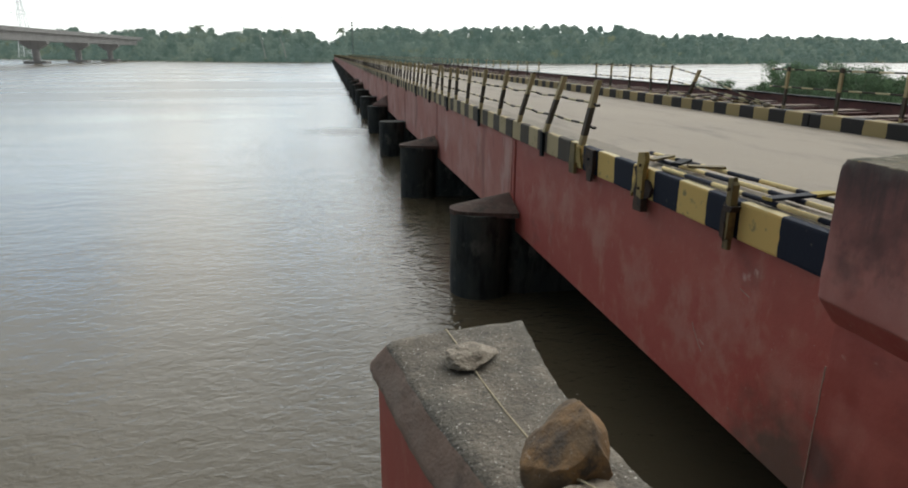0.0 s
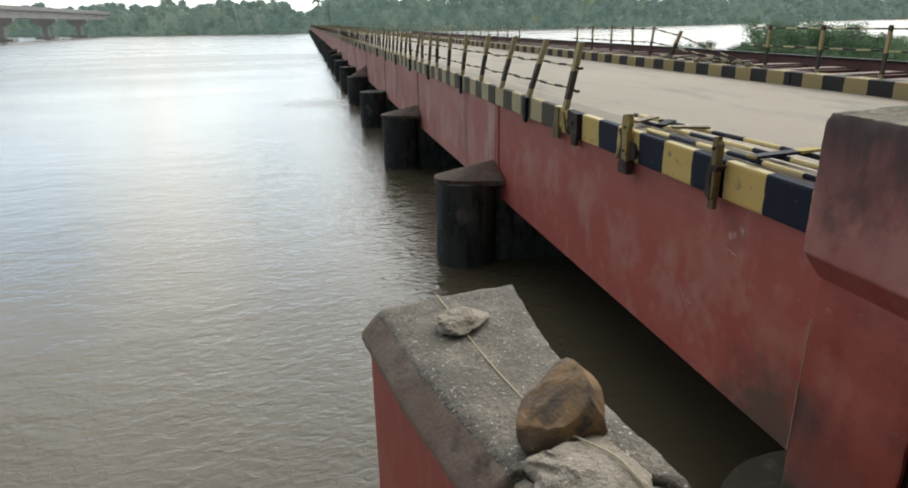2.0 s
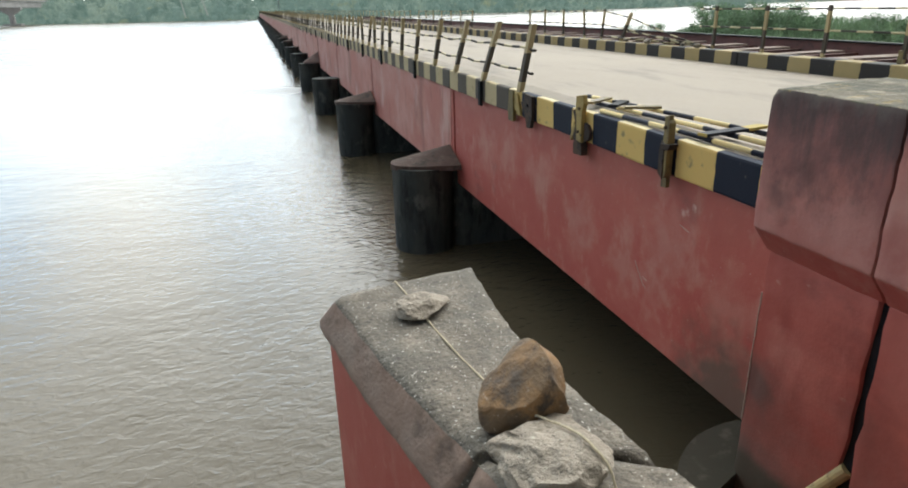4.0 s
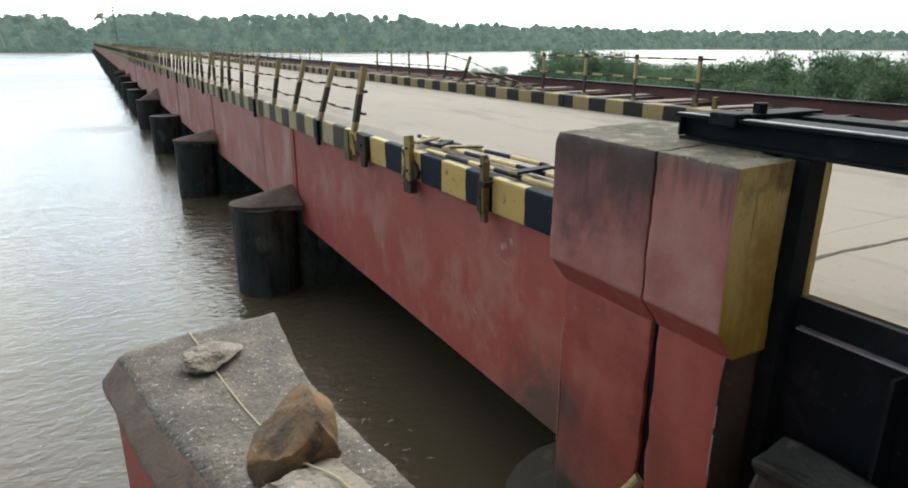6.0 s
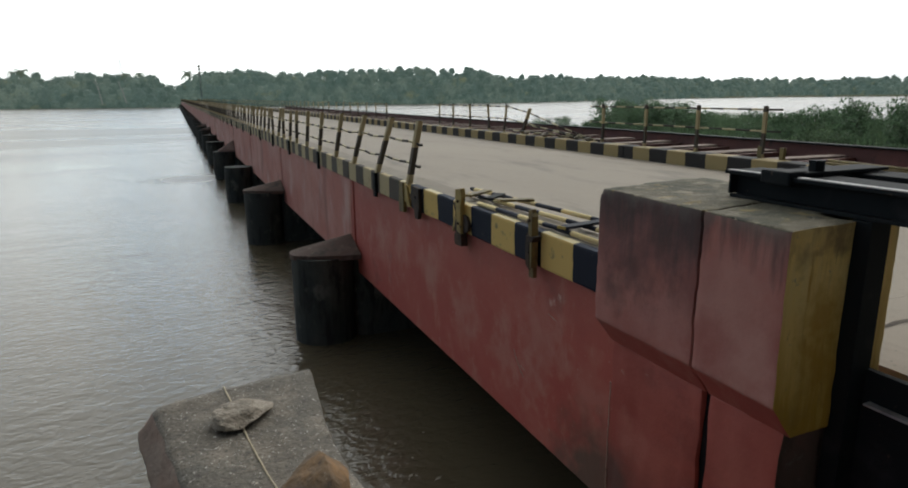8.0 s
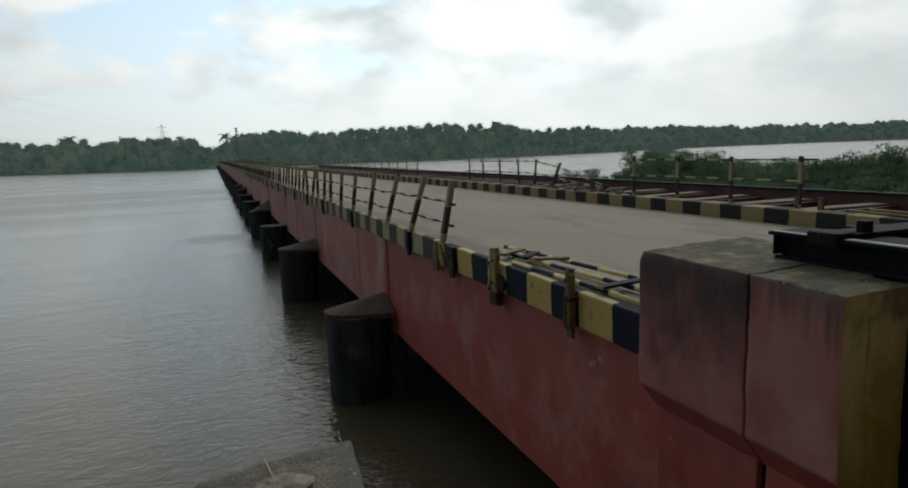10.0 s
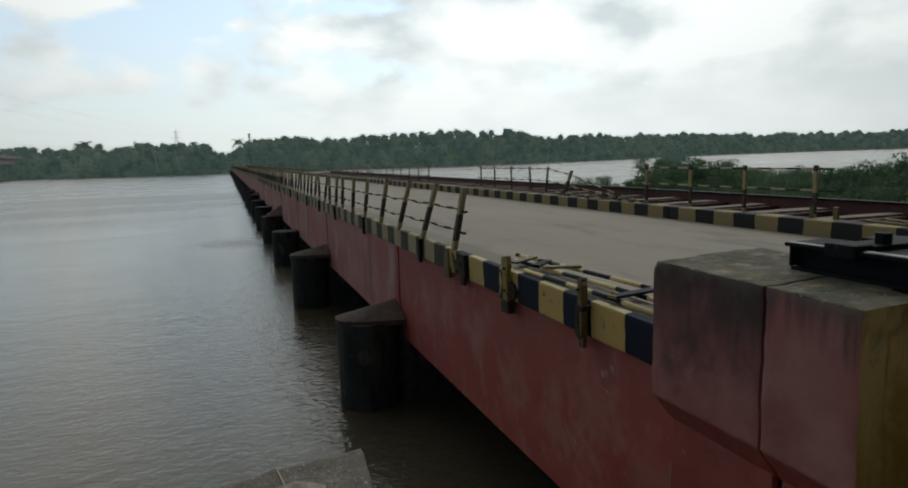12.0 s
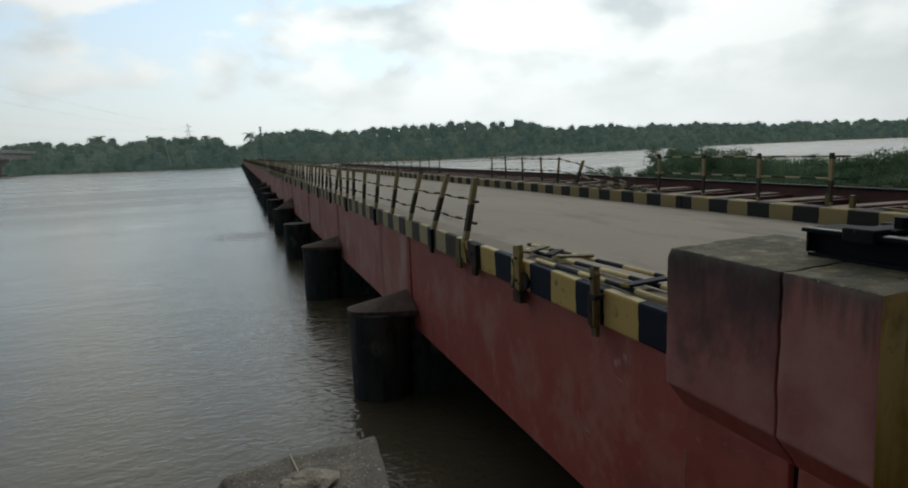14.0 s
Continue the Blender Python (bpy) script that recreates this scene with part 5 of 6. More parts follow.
for x0, x1, z, y0, y1 in ((3.70, 3.665, 0.235, 4.0, 6.75), (3.99, 3.84, 0.243, 3.9, 7.35), (4.29, 4.03, 0.243, 3.9, 7.72)):
    rods("rod", [Vector((x0, y0, z)), Vector(((x0 + x1) / 2 + 0.012, (y0 + y1) / 2, z + 0.006)), Vector((x1, y1, z))], 0.022, fallen, FALLEN_ROD)
for (ax, ay), (bx, by), z, paint in (((3.64, 5.12), (4.33, 5.24), 0.278, FALLEN_BAR), ((3.84, 6.60), (4.17, 6.47), 0.278, STUB), ((3.72, 6.62), (3.99, 6.86), 0.296, BLACK), ((3.66, 7.02), (4.03, 7.26), 0.278, STUB)):
    run = Vector((bx - ax, by - ay, 0))
    turn = Matrix.Translation((ax, ay, 0)) @ Matrix.Rotation(math.atan2(run.y, run.x), 4, "Z")
    bm = box(0, run.length, -0.05, 0.05, z - 0.012, z + 0.012, 0.004, turn)
    part("post", bm, paint, fallen)
st = thing("post_bracket", "crumpled dark steel bracket still bolted to the kerb face", "bracket", "post stubs", at=(KERB_X, 8.36, 0))
part("plate", plate([(-0.10, -0.19), (0.02, -0.20), (0.06, -0.06), (0.15, 0.01), (0.21, 0.10), (0.09, 0.13), (0.10, 0.215), (-0.13, 0.205), (-0.15, -0.02)], -0.050, -0.002), RUSTY, st)
part("bolt", rod((-0.066, -0.02, 0.08), (-0.046, -0.02, 0.08), 0.018, 6), BLACK, st)
st = thing("post_bracket", "bent yellow steel bracket still bolted to the kerb face", "bracket", "post stubs", at=(KERB_X, 8.93, 0))
part("plate", plate([(-0.10, -0.19), (0.07, -0.20), (0.09, -0.08), (0.05, 0.21), (-0.09, 0.215)], -0.050, -0.002), STUB, st)
part("ragged_plate", plate([(-0.09, 0.20), (-0.20, 0.16), (-0.31, -0.08), (-0.22, -0.10), (-0.14, -0.02), (-0.09, -0.06)], -0.032, -0.002), STUB_YELLOW, st, "torn yellow plate")

# ---- far side railing and the red steel walkway ----
RX = 9.93
far_panels = [([8.69, 10.21, 11.69, 13.17], [(0, 0)] * 4, 1.13), ([18.1, 19.1, 20.55, 22.0, 23.3], [(0, -0.16), (0, 0.10), (0, 0.03), (0, 0), (0, 0)], 1.08)]
yy = 30.0
while yy < 300:
    far_panels.append(([yy + 1.7 * q for q in range(7)], [(rng.uniform(-.03, .03), rng.uniform(-.08, .08)) for q in range(7)], 1.06))
    yy += 12.0 if yy > 40 else 12.4
for q, (ys, leans, top) in enumerate(far_panels):
    panel = thing("railing_panel", "railing on the far kerb, yellow and black posts with two rods", "railing", "railings along the bridge", at=(RX, ys[0], 0))
    for yv, (lx, ly) in zip(ys, leans):
        p = part("post", post_mesh(lx, ly, 0.25, top, w=0.07, thick=0.045), POST, panel)
        p.location = (0.0, yv - ys[0], 0)
    for z in (top - 0.06, top - 0.42):
        f = (z - 0.2) / (top - 0.2)
        pts = [Vector((0.03 + leans[0][0] * f, leans[0][1] * f - (0.30 if q == 0 else 0.12), z))]
        pts += [Vector((0.03 + lx * f, yv - ys[0] + ly * f, z)) for yv, (lx, ly) in zip(ys, leans)]
        pts += [pts[-1] + Vector((0, 0.55, 0.0))]
        rods("rod", pts, 0.018, panel)
broken = thing("collapsed_railing", "collapsed railing sagging down to the far kerb", "railing", at=(RX, 17.0, 0))
part("post", post_mesh(0.02, -0.42, 0.25, 0.98), POST, broken)
rods("rod", [Vector((0.03, 1.0, 1.02)), Vector((0.03, -0.35, 0.86)), Vector((0.05, -2.0, 0.52)), Vector((0.06, -3.4, 0.28))], 0.018, broken)
rods("rod", [Vector((0.03, 1.0, 0.66)), Vector((0.05, -0.2, 0.56)), Vector((0.08, -2.0, 0.36)), Vector((0.15, -3.6, 0.24))], 0.018, broken)
rods("rod", [Vector((-0.10, 0.6, 0.36)), Vector((-0.05, -1.4, 0.33)), Vector((0.02, -3.2, 0.285))], 0.018, broken)
rods("rod", [Vector((0.20, 0.2, 0.50)), Vector((0.10, -1.7, 0.42)), Vector((-0.12, -3.9, 0.285))], 0.018, broken)
part("post", box(-0.20, 0.30, -2.30, -2.22, 0.285, 0.325, 0.005), STUB, broken)
part("post", box(-0.10, 0.42, -0.95, -0.86, 0.30, 0.345, 0.005), POST, broken)
for k, (xv, yv, w) in enumerate(((9.76, 13.5, 0.22), (9.90, 14.2, 0.17), (9.72, 15.4, 0.26), (9.86, 16.6, 0.20))):
    tagged(part("rubble_stone", set_down(stone((w, w * 0.8, w * 0.55), 60 + k, cuts=2), xv, yv, 0.258, 30 * k), GREY_STONE), "pale lump of broken concrete on the far kerb", "stone", "rubble on the far kerb")
for yv in (8.28, 8.72):
    st = thing("post_stub", "short yellow post stub on the far kerb", "railing post", "post stubs", at=(RX, yv, 0))
    part("post", box(-0.03, 0.03, -0.04, 0.04, 0.262, 0.46, 0.005), STUB, st)
for yv, zz in ((6.3, 0.285), (6.6, 0.325), (6.9, 0.285)):
    lay = thing("fallen_rod", "loose yellow and black rod lying on the far kerb", "railing rod", "loose rods")
    rods("rod", [Vector((9.70, yv - 0.9, zz)), Vector((9.98, yv + 0.9, zz))], 0.022, lay, STUB)

walkway = thing("steel_walkway", "rusty red steel walkway frame beside the bridge", "walkway")
WX, WT = 12.0, 0.37
part("beam", box(WX, WX + 0.12, -12, 74, WT - 0.55, WT, 0.006), RUST, walkway)
part("top_rail", box(WX - 0.05, WX + 0.17, -12, 74, WT, WT + 0.035, 0.005), BLACK, walkway, "black top flange")
part("beam", box(10.02, 10.12, -12, 74, -0.35, 0.06, 0.006), RUST, walkway)
yy = -6.0
while yy < 74:
    part("cross_beam", box(10.12, WX, yy - 0.05, yy + 0.05, -0.25, 0.19), RUST, walkway)
    if rng.random() < 0.88:
        part("plank", box(10.05, WX - 0.1, yy + 0.1, yy + 0.32 + rng.random() * 0.2, 0.192, 0.227, 0.004, Matrix.Translation((11, yy, 0)) @ Matrix.Rotation(radians(rng.uniform(-6, 6)), 4, "Z") @ Matrix.Translation((-11, -yy, 0))), PLANK, walkway)
    yy += 1.45
for yv in range(-10, 74, 9):
    part("leg", box(WX - 0.02, WX + 0.14, yv - 0.15, yv + 0.15, WATER_Z - 1.5, WT - 0.55), RUST, walkway)

# ---- the second bridge far up the river ----
other = thing("girder_bridge", "tall grey concrete girder bridge upstream", "bridge")
OX = -110.0
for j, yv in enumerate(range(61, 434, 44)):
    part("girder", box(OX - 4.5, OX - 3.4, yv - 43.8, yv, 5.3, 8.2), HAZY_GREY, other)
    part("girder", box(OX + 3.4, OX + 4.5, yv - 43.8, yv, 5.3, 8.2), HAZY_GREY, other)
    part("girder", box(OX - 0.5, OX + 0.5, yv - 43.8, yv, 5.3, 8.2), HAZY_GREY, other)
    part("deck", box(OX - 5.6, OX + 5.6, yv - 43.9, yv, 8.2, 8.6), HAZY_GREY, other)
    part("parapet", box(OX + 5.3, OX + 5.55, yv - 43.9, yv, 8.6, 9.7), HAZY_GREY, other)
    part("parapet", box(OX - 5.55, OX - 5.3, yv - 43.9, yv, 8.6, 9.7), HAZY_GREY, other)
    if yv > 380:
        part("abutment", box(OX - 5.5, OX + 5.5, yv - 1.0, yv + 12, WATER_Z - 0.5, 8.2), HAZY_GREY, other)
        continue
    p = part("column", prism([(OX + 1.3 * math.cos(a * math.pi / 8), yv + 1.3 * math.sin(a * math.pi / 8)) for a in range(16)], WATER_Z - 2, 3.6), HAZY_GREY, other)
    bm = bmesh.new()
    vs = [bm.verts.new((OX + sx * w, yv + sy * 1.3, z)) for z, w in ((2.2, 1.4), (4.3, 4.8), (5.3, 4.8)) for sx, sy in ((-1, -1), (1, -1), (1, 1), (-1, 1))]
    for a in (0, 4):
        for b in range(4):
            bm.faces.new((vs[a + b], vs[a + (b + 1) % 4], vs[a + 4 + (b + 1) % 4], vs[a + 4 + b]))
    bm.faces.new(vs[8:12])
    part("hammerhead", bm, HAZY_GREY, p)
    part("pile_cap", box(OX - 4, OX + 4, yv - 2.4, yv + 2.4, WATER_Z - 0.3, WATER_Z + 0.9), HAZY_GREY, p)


# ---- towers, mast and wires ----
def lattice(name, label, x, y, z, h, w, group=""):
    t = thing(name, label, "pylon", group, at=(x, y, z))
    r = 0.011 * h / 2
    for sx in (-1, 1):
        for sy in (-1, 1):
            part("leg", rod((sx * w, sy * w, 0), (sx * w * 0.14, sy * w * 0.14, h), r * 0.9, 5, r * 0.5), HAZY_STEEL, t)
    bm = bmesh.new()
    levels = 9
    for q in range(levels):
        z0, z1 = h * q / levels, h * (q + 1) / levels
        w0, w1 = w * (1 - 0.86 * q / levels), w * (1 - 0.86 * (q + 1) / levels)
        for a, b in (((-1, -1), (1, -1)), ((1, -1), (1, 1)), ((1, 1), (-1, 1)), ((-1, 1), (-1, -1))):
            add_rod(bm, (a[0] * w0, a[1] * w0, z0), (b[0] * w1, b[1] * w1, z1), r * 0.35, 4)
            add_rod(bm, (b[0] * w0, b[1] * w0, z0), (a[0] * w1, a[1] * w1, z1), r * 0.35, 4)
    part("bracing", bm, HAZY_STEEL, t)
    for f, reach in ((0.66, 0.16), (0.79, 0.13), (0.92, 0.10)):
        bm = bmesh.new()
        for s in (-1, 1):
            add_rod(bm, (0, 0, h * f + h * 0.03), (s * h * reach, 0, h * f), r * 0.45, 4)
            add_rod(bm, (0, 0, h * f - h * 0.01), (s * h * reach, 0, h * f), r * 0.45, 4)
            add_rod(bm, (s * h * reach, 0, h * f), (s * h * reach, 0, h * f - h * 0.04), r * 0.3, 4)
        part("cross_arm", bm, HAZY_STEEL, t)
    return t


lattice("transmission_tower", "tall steel lattice transmission tower beyond the upstream bridge", -173, 430, -1.5, 37, 3.6, "transmission towers")
lattice("transmission_tower", "distant steel lattice transmission tower above the trees", -51.5, 820, -1.5, 46, 4.2, "transmission towers")
for off, h0, h1 in ((-5.5, 25, 29), (5.5, 25, 29), (0.0, 34, 40)):
    pts = []
    for q in range(25):
        t = q / 24
        pts.append((-173 + off + 121.5 * t, 430 + 390 * t, h0 + (h1 - h0) * t - 26 * t * (1 - t)))
    w = tagged(new("power_line", cable(pts, 0.030, 0)), "thin dark power line slung between lattice towers", "power line", "power lines")
    w.data.materials.append(WIRE)
    pts = [(-173 + off - 150 * t, 430 - 330 * t, h0 - 40 * t * (1 - t) + 6 * t) for t in [q / 24 for q in range(25)]]
    w = tagged(new("power_line", cable(pts, 0.030, 0)), "thin dark power line slung from a lattice tower", "power line", "power lines")
    w.data.materials.append(WIRE)
for top, dx, rise in ((41, -1.5, 50), (35, 1.5, 40)):
    # a second circuit that climbs towards the near shore
    pts = [(-51.5 + dx - 90 * t, 820 - 600 * t, top + (rise - top) * t - 15 * t * (1 - t)) for t in [q / 24 for q in range(25)]]
    w = tagged(new("power_line", cable(pts, 0.030, 0)), "thin dark power line crossing high over the river", "power line", "power lines")
    w.data.materials.append(WIRE)
mast = thing("mast", "slim dark mast with small boxes at the far bridge end", "mast", at=(13.5, 352, -1.5))
part("pole", rod((0, 0, 0), (0, 0, 19), 0.28, 8, 0.14), STEEL, mast)
for zz in (15.0, 16.6, 18.0):
    part("antenna", box(-0.7, 0.7, -0.3, 0.3, zz, zz + 0.8, 0.05), GREY, mast)


# ---- trees and shrubs ----
ICO = bmesh.new()
bmesh.ops.create_icosphere(ICO, subdivisions=1, radius=1.0)
ICO_V, ICO_F = np.array([v.co[:] for v in ICO.verts]), [[v.index for v in f.verts] for f in ICO.faces]
ICO.free()


def leaf_cores(centres, radii, seed, squash=0.9, size=0.86):
    """A lumpy kernel for each clump, so that a far crown is dense in the middle."""
    g = np.random.default_rng(seed)
    out, faces = [], []
    for c, r in zip(centres, radii):
        base = 12 * len(out)
        out.append(np.asarray(c) + ICO_V * (r * size * (0.72 + 0.42 * g.random((12, 1)))) * np.array([1, 1, squash]))
        faces += [[base + i for i in f] for f in ICO_F]
    return np.concatenate(out), faces


def leaf_cloud(centres, radii, count, size, seed, squash=0.8, hang=0.0, inner=0.0):
    """Many small leaf quads round a set of clump centres; numpy arrays of corners."""
    g = np.random.default_rng(seed)
    idx = g.integers(0, len(centres), count)
    d = g.normal(size=(count, 3))
    d /= np.linalg.norm(d, axis=1, keepdims=True)
    rad = np.asarray(radii)[idx][:, None] * (inner + (1 - inner) * g.random((count, 1)) ** 0.45)
    p = np.asarray(centres)[idx] + d * rad * np.array([1, 1, squash])
    p[:, 2] -= hang * g.random(count)
    u = g.normal(size=(count, 3))
    u /= np.linalg.norm(u, axis=1, keepdims=True)
    v = np.cross(u, g.normal(size=(count, 3)))
    v /= np.linalg.norm(v, axis=1, keepdims=True)
    s = size * (0.6 + 0.8 * g.random((count, 1)))
    quad = np.stack([p - u * s, p + v * s * 0.55, p + u * s, p - v * s * 0.55], axis=1)
    return quad.reshape(-1, 3)


def quads_mesh(name, corners, material, cores=None):
    me = bpy.data.meshes.new(name)
    k = len(corners) // 4
    faces = [(4 * i, 4 * i + 1, 4 * i + 2, 4 * i + 3) for i in range(k)]
    if cores:
        faces += [[4 * k + i for i in f] for f in cores[1]]
        corners = np.concatenate([corners, cores[0]])
    me.from_pydata(corners.tolist(), [], faces)
    me.materials.append(material)
    return me


def broadleaf(seed, h, spread, leaf, count, material, squash=0.8, bark=BARK, dense=False):
    """Trunk and limbs as one tapered mesh; a crown of clumps set on the limb ends."""
    r = random.Random(seed)
    bm = bmesh.new()
    th = h * r.uniform(0.22, 0.32)
    add_rod(bm, (0, 0, -0.5), (r.uniform(-.2, .2), r.uniform(-.2, .2), th), h * 0.030, 7, h * 0.020)
    centres, radii = [], []
    for q in range(r.randint(7, 10)):
        a = q * 2.4 + r.uniform(-0.4, 0.4)
        reach = spread * r.uniform(0.25, 0.95)
        end = (math.cos(a) * reach, math.sin(a) * reach, h * r.uniform(0.42, 0.86) - reach * 0.18)
        add_rod(bm, (0, 0, th * 0.9), end, h * 0.013, 5, h * 0.004)
        centres.append(end)
        radii.append(h * r.uniform(0.13, 0.22))
    centres.append((r.uniform(-.3, .3), r.uniform(-.3, .3), h * 0.84))
    radii.append(h * 0.18)
    low = [(c[0] * 1.1, c[1] * 1.1, c[2] * 0.55) for c in centres]
    sizes = radii + [q * 0.8 for q in radii]
    cores = leaf_cores(centres + low, sizes, seed, squash, 0.8) if dense else None
    return (mesh_of(bm, "trunk", bark), quads_mesh("crown", leaf_cloud(centres + low, sizes, count, leaf, seed, squash, inner=0.55 if dense else 0.0), material, cores))


def palm_tree(seed, h):
    r = random.Random(seed)
    bm = bmesh.new()
    lean = Vector((r.uniform(-1.2, 1.2), r.uniform(-1.2, 1.2), h))
    last = Vector((0, 0, -0.5))
    for q in range(1, 6):
        t = q / 5
        p = Vector((lean.x * t * t, lean.y * t * t, h * t))
        add_rod(bm, last, p, 0.24 - 0.02 * q, 6, 0.22 - 0.02 * q)
        last = p
    verts = []
    for q in range(20):
        a = q * 2.399
        up = r.uniform(-0.5, 0.9)
        prev = None
        ln = r.uniform(2.6, 3.6)
        for k in range(7):
            t = k / 6
            c = last + Vector((math.cos(a) * ln * t, math.sin(a) * ln * t, up * ln * t - 2.2 * t * t))
            side = Vector((-math.sin(a), math.cos(a), 0)) * (0.50 * math.sin(math.pi * min(0.95, t + 0.1)) + 0.05)
            drop = Vector((0, 0, -0.25))
            if prev is not None:
                pc, ps = prev
                verts += [pc, c, c + side + drop, pc + ps + drop, pc, pc - ps + drop, c - side + drop, c]
            prev = (c, side)
    arr = np.array([tuple(v) for v in verts])
    return mesh_of(bm, "trunk", FAR_BARK), quads_mesh("fronds", arr, PALM)


def plant(name, meshes, names, label, category, group, at, rz, s):
    t = thing(name, label, category, group, at=at)
    t.rotation_euler = (0, 0, rz)
    t.scale = (s, s, s)
    for me, nm in zip(meshes, names):
        part(nm, me, None, t)
    return t


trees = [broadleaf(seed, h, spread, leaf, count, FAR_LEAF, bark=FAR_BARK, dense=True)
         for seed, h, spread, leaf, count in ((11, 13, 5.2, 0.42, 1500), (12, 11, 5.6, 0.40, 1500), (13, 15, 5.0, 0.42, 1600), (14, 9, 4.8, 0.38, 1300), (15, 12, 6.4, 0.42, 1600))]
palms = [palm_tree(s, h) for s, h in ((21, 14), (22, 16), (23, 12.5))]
rng = random.Random(77)


def along(points, spacing):
    for (x0, y0), (x1, y1) in zip(points, points[1:]):
        d = math.hypot(x1 - x0, y1 - y0)
        # what lies farther off is set wider apart
        count = max(1, round(d / (spacing * max(1.0, math.hypot(x0 + x1, y0 + y1) / 840))))
        for q in range(count):
            t = (q + rng.random()) / count * 1.12 - 0.06
            yield x0 + (x1 - x0) * t, y0 + (y1 - y0) * t, (-(y1 - y0) / d, (x1 - x0) / d)


for line, spacing, grow in ((FAR_LEFT[1:], 15.0, 0.98), (FAR_RIGHT[:-1], 15.0, 1.08)):
    for row in range(3):
        for x, y, (nx, ny) in along(line, spacing + 2 * row):
            back = 21 + row * 8 + rng.uniform(-3, 3)
            size = grow * (0.92 if x > 185 else 1.0)
            px, py = x + nx * back, y + ny * back
            if abs(px - 7) < 6 and py < 372:
                continue
            if rng.random() < (0.06 if row < 2 else 0.40):
                plant("coconut_palm", rng.choice(palms), ("trunk", "fronds"), "coconut palm in the far bank woods", "palm tree", "far bank trees", (px, py, WATER_Z + 1.3), rng.random() * 6.3, rng.uniform(0.96, 1.14) * size)
            else:
                plant("broadleaf_tree", rng.choice(trees), ("trunk", "crown"), "dense dark green tree on the far bank", "tree", "far bank trees", (px, py, WATER_Z + 1.2), rng.random() * 6.3, rng.uniform(0.8, 1.12) * size)

# undergrowth along the far shore and the woods behind
g = np.random.default_rng(4)
cs, rs = [], []
for x, y, (nx, ny) in list(along(FAR_LEFT, 3.0)) + list(along(FAR_RIGHT, 3.0)):
    if x > 175 and rng.random() < 0.6:
        continue
    cs.append((x + nx * rng.uniform(2, 8), y + ny * rng.uniform(2, 8), WATER_Z + rng.uniform(0.6, 2.4)))
    rs.append(rng.uniform(1.4, 3.0))
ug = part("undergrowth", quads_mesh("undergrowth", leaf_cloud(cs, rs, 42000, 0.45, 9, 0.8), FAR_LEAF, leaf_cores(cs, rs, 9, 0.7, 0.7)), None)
tagged(ug, "dense green undergrowth along the far shore", "undergrowth", kind="stuff")
cs, rs = [], []


def wood_height(x, y):
    """Height of the treetops along the far shore: lower at the bridge's end and far down the river."""
    h = 16.6 if x < 0 else 19.3
    if x > 150:
        h += -2.2 * min(1.0, (x - 150) / 60) + 3.2 * min(1.0, max(0.0, x - 330) / 120)
    dip = max(0.0, 1 - abs(x + 2) / 16)
    h *= 1 - 0.40 * dip
    return h * (0.97 + 0.20 * noise.noise(Vector((x * 0.03, y * 0.03, 2))))


for line in (FAR_LEFT, FAR_RIGHT):
    for row, (set_back, rise, space) in enumerate(((3, 0.26, 3.0), (6, 0.58, 4.0), (11, 0.80, 4.0), (17, 0.96, 3.6), (25, 1.02, 3.6))):
        for x, y, (nx, ny) in along(line, space):
            b = set_back + rng.uniform(-2, 2)
            px, py = x + nx * b, y + ny * b
            if abs(px - 7) < 5 and py < 362:
                continue
            top = wood_height(x, y) * rise * rng.uniform(0.86, 1.06)
            z = top - 2.0 if top > 4 else 0.6
            far_off = max(1.0, math.hypot(x, y) / 420)
            wide = rng.uniform(2.4, 3.9) * far_off
            while z > 0.5:
                cs.append((px + rng.uniform(-2.4, 2.4), py + rng.uniform(-2, 2), WATER_Z + 1.0 + z))
                rs.append(min(wide, 1.7 * far_off + 0.55 * (top - z)))
                z -= rng.uniform(2.2, 3.2)
for x, y, (nx, ny) in along(FAR, 1.5):
    cs.append((x - nx * 0.5 + rng.uniform(-1, 1), y - ny * 0.5 + rng.uniform(-1, 1), WATER_Z + rng.uniform(0.5, 1.3)))
    rs.append(rng.uniform(1.3, 2.0) * (1.0 if x < 175 else 0.6))
# the woods glow with the haze put into their material
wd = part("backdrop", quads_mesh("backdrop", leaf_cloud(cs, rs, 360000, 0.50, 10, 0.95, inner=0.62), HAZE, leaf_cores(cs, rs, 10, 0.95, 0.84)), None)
tagged(wd, "distant green woods along the far bank, glowing with painted haze", "woods", kind="structure")

PALE_BARK = paint_haze(mat("pale dead wood with painted haze", (0.150, 0.172, 0.158), 0.9, [(1.0, ONE, 0.45, 0.65, (0.120, 0.142, 0.128), 4)]))


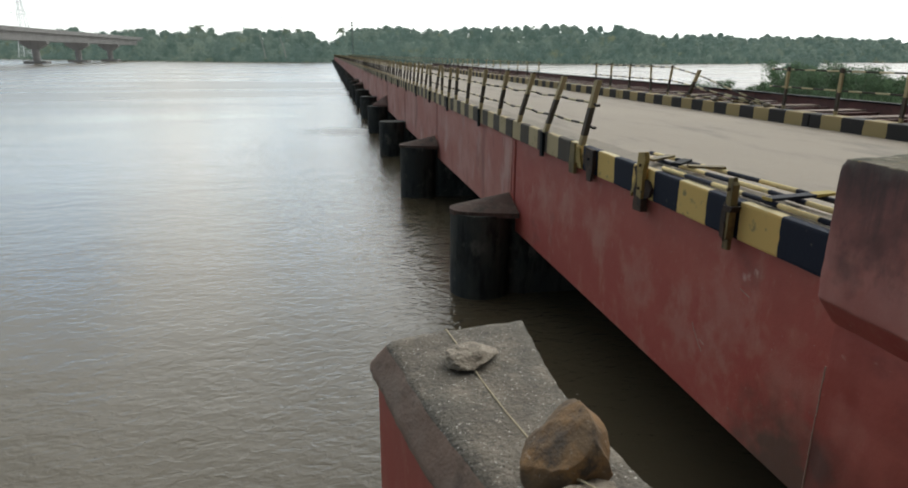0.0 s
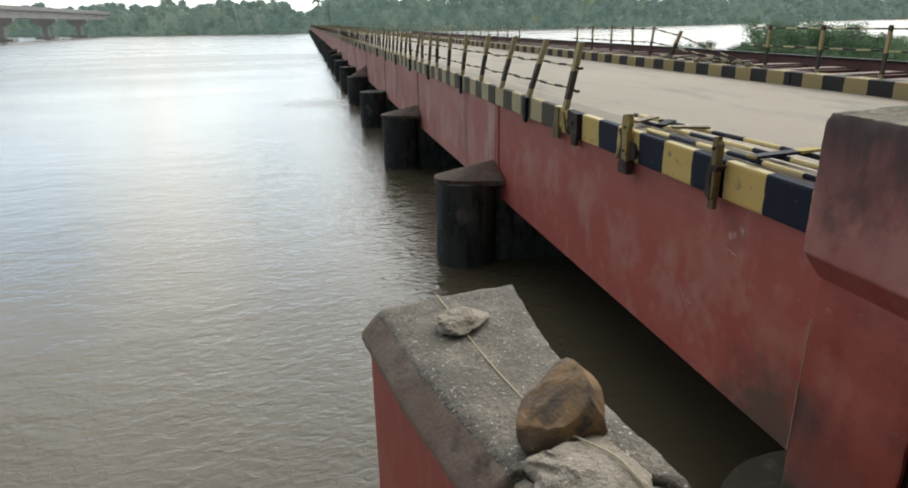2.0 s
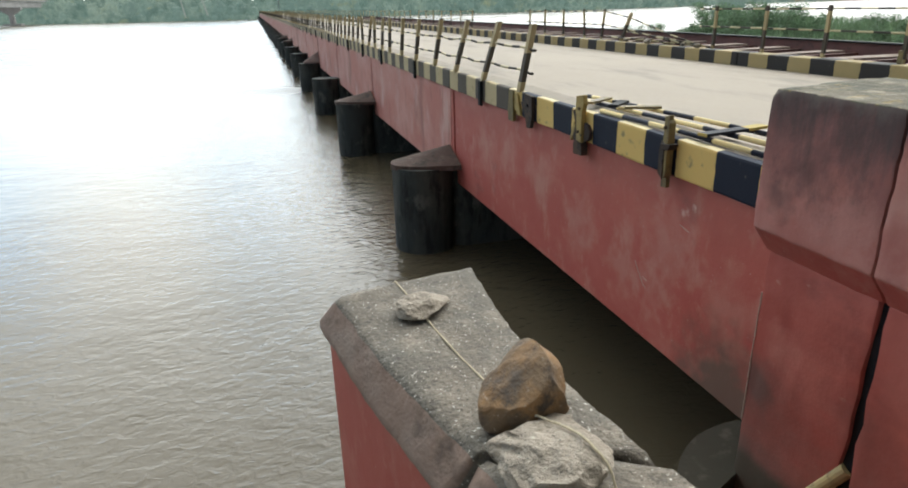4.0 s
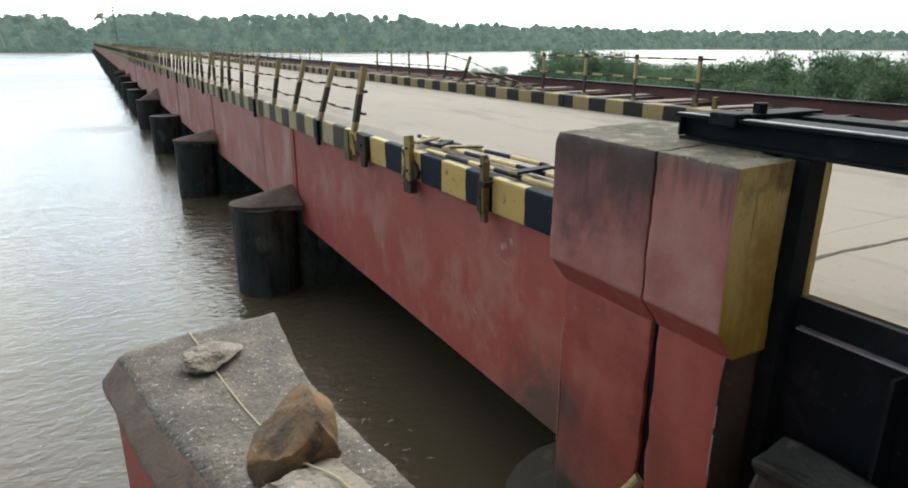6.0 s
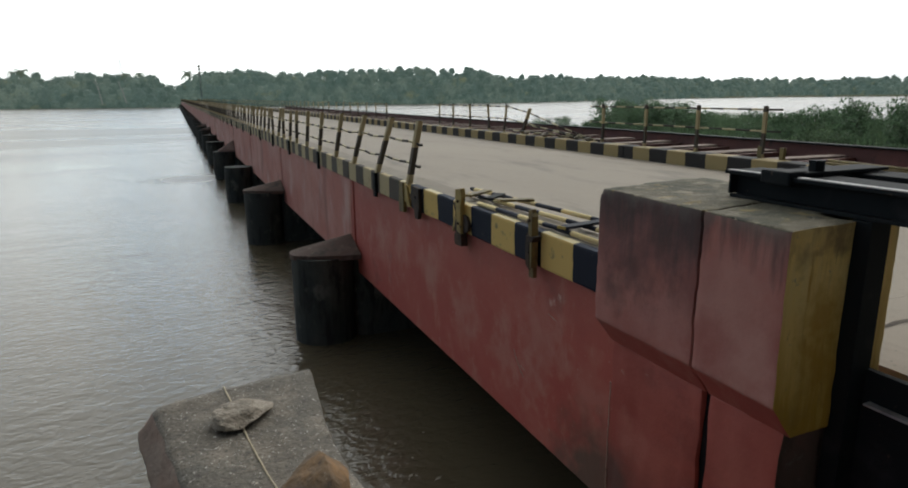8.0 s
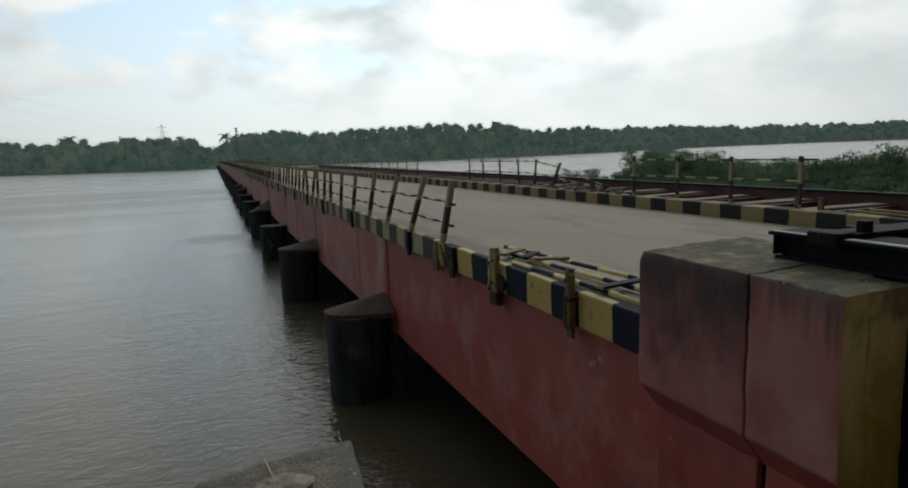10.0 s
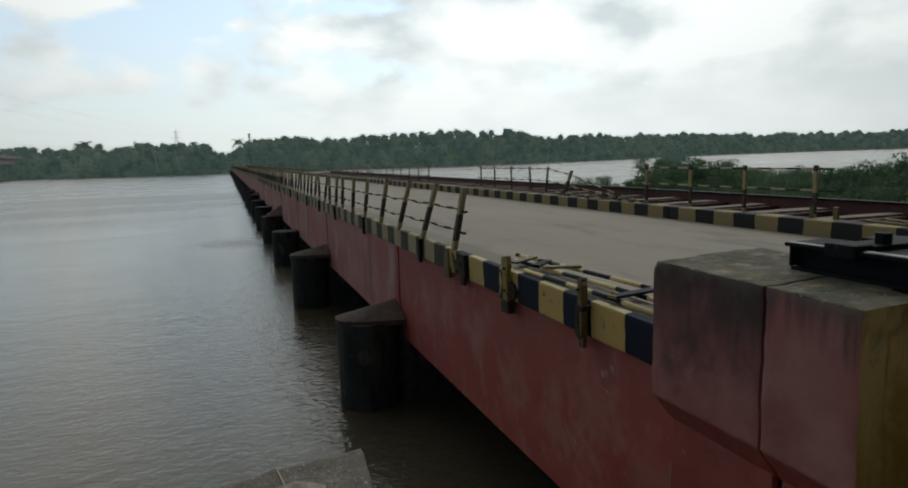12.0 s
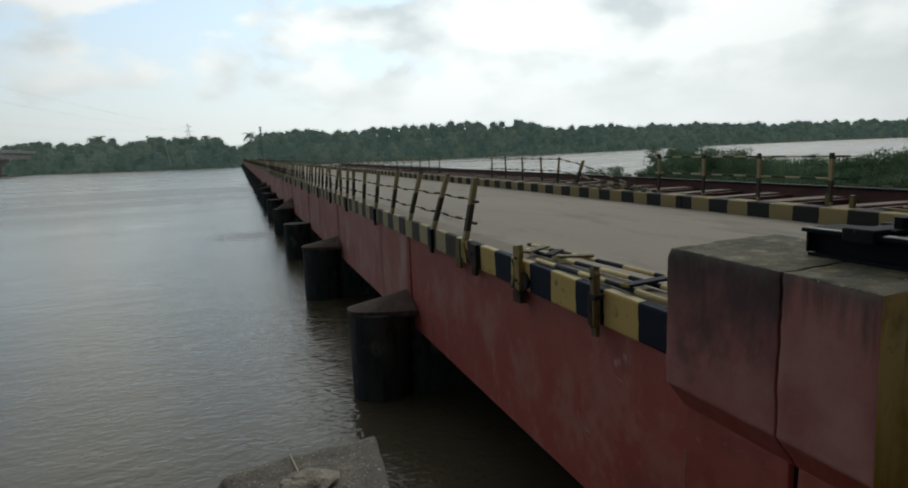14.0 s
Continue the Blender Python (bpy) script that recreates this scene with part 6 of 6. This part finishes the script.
def bare_tree(seed, x, y, top, lean):
    """A dead tree: one pale leaning trunk with a few forked boughs."""
    r = random.Random(seed)
    t = thing("dead_tree", "pale bare trunk of a leaning dead tree on the far bank", "tree", "dead trees", at=(x, y, WATER_Z + 0.6))
    h = top - WATER_Z - 0.6
    mid, tip = Vector((lean * 0.45, 0, h * 0.55)), Vector((lean, 0, h))
    bm = bmesh.new()
    add_rod(bm, (0, 0, -0.6), mid, 0.42, 7, 0.30)
    add_rod(bm, mid, tip, 0.30, 6, 0.12)
    part("trunk", bm, PALE_BARK, t)
    for q in range(4):
        a = mid.lerp(tip, 0.15 + 0.2 * q)
        b = a + Vector((r.uniform(-1.8, 1.8), r.uniform(-0.8, 0.8), r.uniform(1.0, 2.2)))
        part("bough", rod(a, b, 0.15, 5, 0.05), PALE_BARK, t)
    return t


bare_tree(5, -31.5, 359.5, 10.7, -2.4)
bare_tree(6, -20.4, 352.5, 10.2, -3.2)
# near bank with shrubs and reeds
bank("bank_near", "low bank with shrubs and reeds beside the walkway", [(14.5, -12), (14.8, 8), (16, 25), (20, 42), (27, 62), (34, 76), (44, 72), (60, 52), (76, 30), (86, 5), (80, -25), (30, -25)], WATER_Z + 0.5, 3)


def shrub(seed, h, w, count, leaf, material, stems=9, airy=1.0):
    r = random.Random(seed)
    bm = bmesh.new()
    centres, radii = [], []
    for q in range(stems):
        a = r.uniform(0, 6.3)
        reach = w * r.uniform(0.2, 1.0)
        mid = Vector((math.cos(a) * reach * 0.5, math.sin(a) * reach * 0.5, h * r.uniform(0.35, 0.6)))
        end = Vector((math.cos(a) * reach, math.sin(a) * reach, h * r.uniform(0.45, 1.0)))
        add_rod(bm, (0, 0, -0.3), mid, 0.035, 5, 0.022)
        add_rod(bm, mid, end, 0.022, 4, 0.008)
        for t in (0.35, 0.7, 1.0):
            c = mid.lerp(end, t)
            centres.append(tuple(c))
            radii.append(h * 0.17 * r.uniform(0.7, 1.3) * airy)
    return mesh_of(bm, "stems", BARK), quads_mesh("leaves", leaf_cloud(centres, radii, count, leaf, seed, 0.7), material)


shrubs = [shrub(31, 3.4, 2.3, 15000, 0.046, LEAF_C, 14), shrub(32, 3.0, 2.6, 15000, 0.044, LEAF_D, 14), shrub(33, 3.8, 2.0, 15000, 0.046, LEAF_C, 14), shrub(34, 2.6, 2.8, 15000, 0.044, LEAF_D, 14)]
airy = [shrub(41, 4.1, 3.2, 15000, 0.050, LEAF_C, 18, 0.85), shrub(42, 3.9, 2.8, 13000, 0.050, LEAF_D, 16, 0.85)]
for q in range(190):
    az, d = radians(rng.uniform(35, 75)), 19 + 40 * rng.random() ** 1.4
    x, y = 0.8 + d * math.sin(az), 0.8 + d * math.cos(az)
    if x < 16.5:
        continue
    # low at the water's edge, highest in the middle and far down the bank
    rise = float(np.interp(math.degrees(az), (32, 36, 40, 44, 47, 53, 56, 63, 76), (-2.9, -1.9, -1.55, -1.35, -2.0, -2.1, -1.8, -1.35, -1.1)))
    tall = 1.35 + d * math.tan(radians(rise)) + 2.55
    plant("shrub", rng.choice(shrubs), ("stems", "leaves"), "leafy green shrub on the near bank", "shrub", "near bank shrubs", (x, y, WATER_Z + 0.45), rng.random() * 6.3, max(0.35, min(1.1, tall * rng.uniform(0.74, 1.0) / 3.3)))
for x, y, s in ((18.4, 22.6, 0.79), (20.6, 23.4, 0.82), (22.4, 24.6, 0.72), (24.5, 25.0, 0.66), (26, 33, 0.84), (24, 37, 0.58), (20, 33, 0.56)):
    plant("thorn_shrub", rng.choice(airy), ("stems", "leaves"), "airy thorn shrub with thin bare twigs", "shrub", "near bank shrubs", (x, y, WATER_Z + 0.45), rng.random() * 6.3, s)
# the crown borrows the glowing far foliage, which lightens it
plant("broadleaf_tree", broadleaf(51, 4.6, 1.5, 0.17, 6500, FAR_LEAF), ("trunk", "crown"), "small dark tree standing at the near bank's edge", "tree", "", (50.5, 63.5, WATER_Z + 0.3), 0.3, 0.97)


def reed_bed(seed, count, inside):
    g = np.random.default_rng(seed)
    out = []
    while len(out) < count:
        x, y = g.uniform(15.5, 34), g.uniform(2, 40)
        if not inside(x, y):
            continue
        h = g.uniform(1.7, 3.0)
        a = g.uniform(0, 6.3)
        lx, ly = g.normal(0, 0.28), g.normal(0, 0.28)
        w = 0.025
        p0 = np.array([x, y, WATER_Z + 0.3])
        p1 = p0 + np.array([lx * 0.4, ly * 0.4, h * 0.6])
        p2 = p0 + np.array([lx, ly, h])
        s = np.array([math.cos(a), math.sin(a), 0]) * w
        out.append([p0 - s, p0 + s, p1 + s, p1 - s])
        out.append([p1 - s, p1 + s, p2 + s * 0.2, p2 - s * 0.2])
    return np.array(out).reshape(-1, 3)


reeds = part("reeds", quads_mesh("reeds", reed_bed(6, 80000, lambda x, y: x > 16 and math.atan2(x - 0.8, y - 0.8) > 0.69), REED), None)
tagged(reeds, "dense tall green reeds on the near bank", "reeds", kind="stuff")
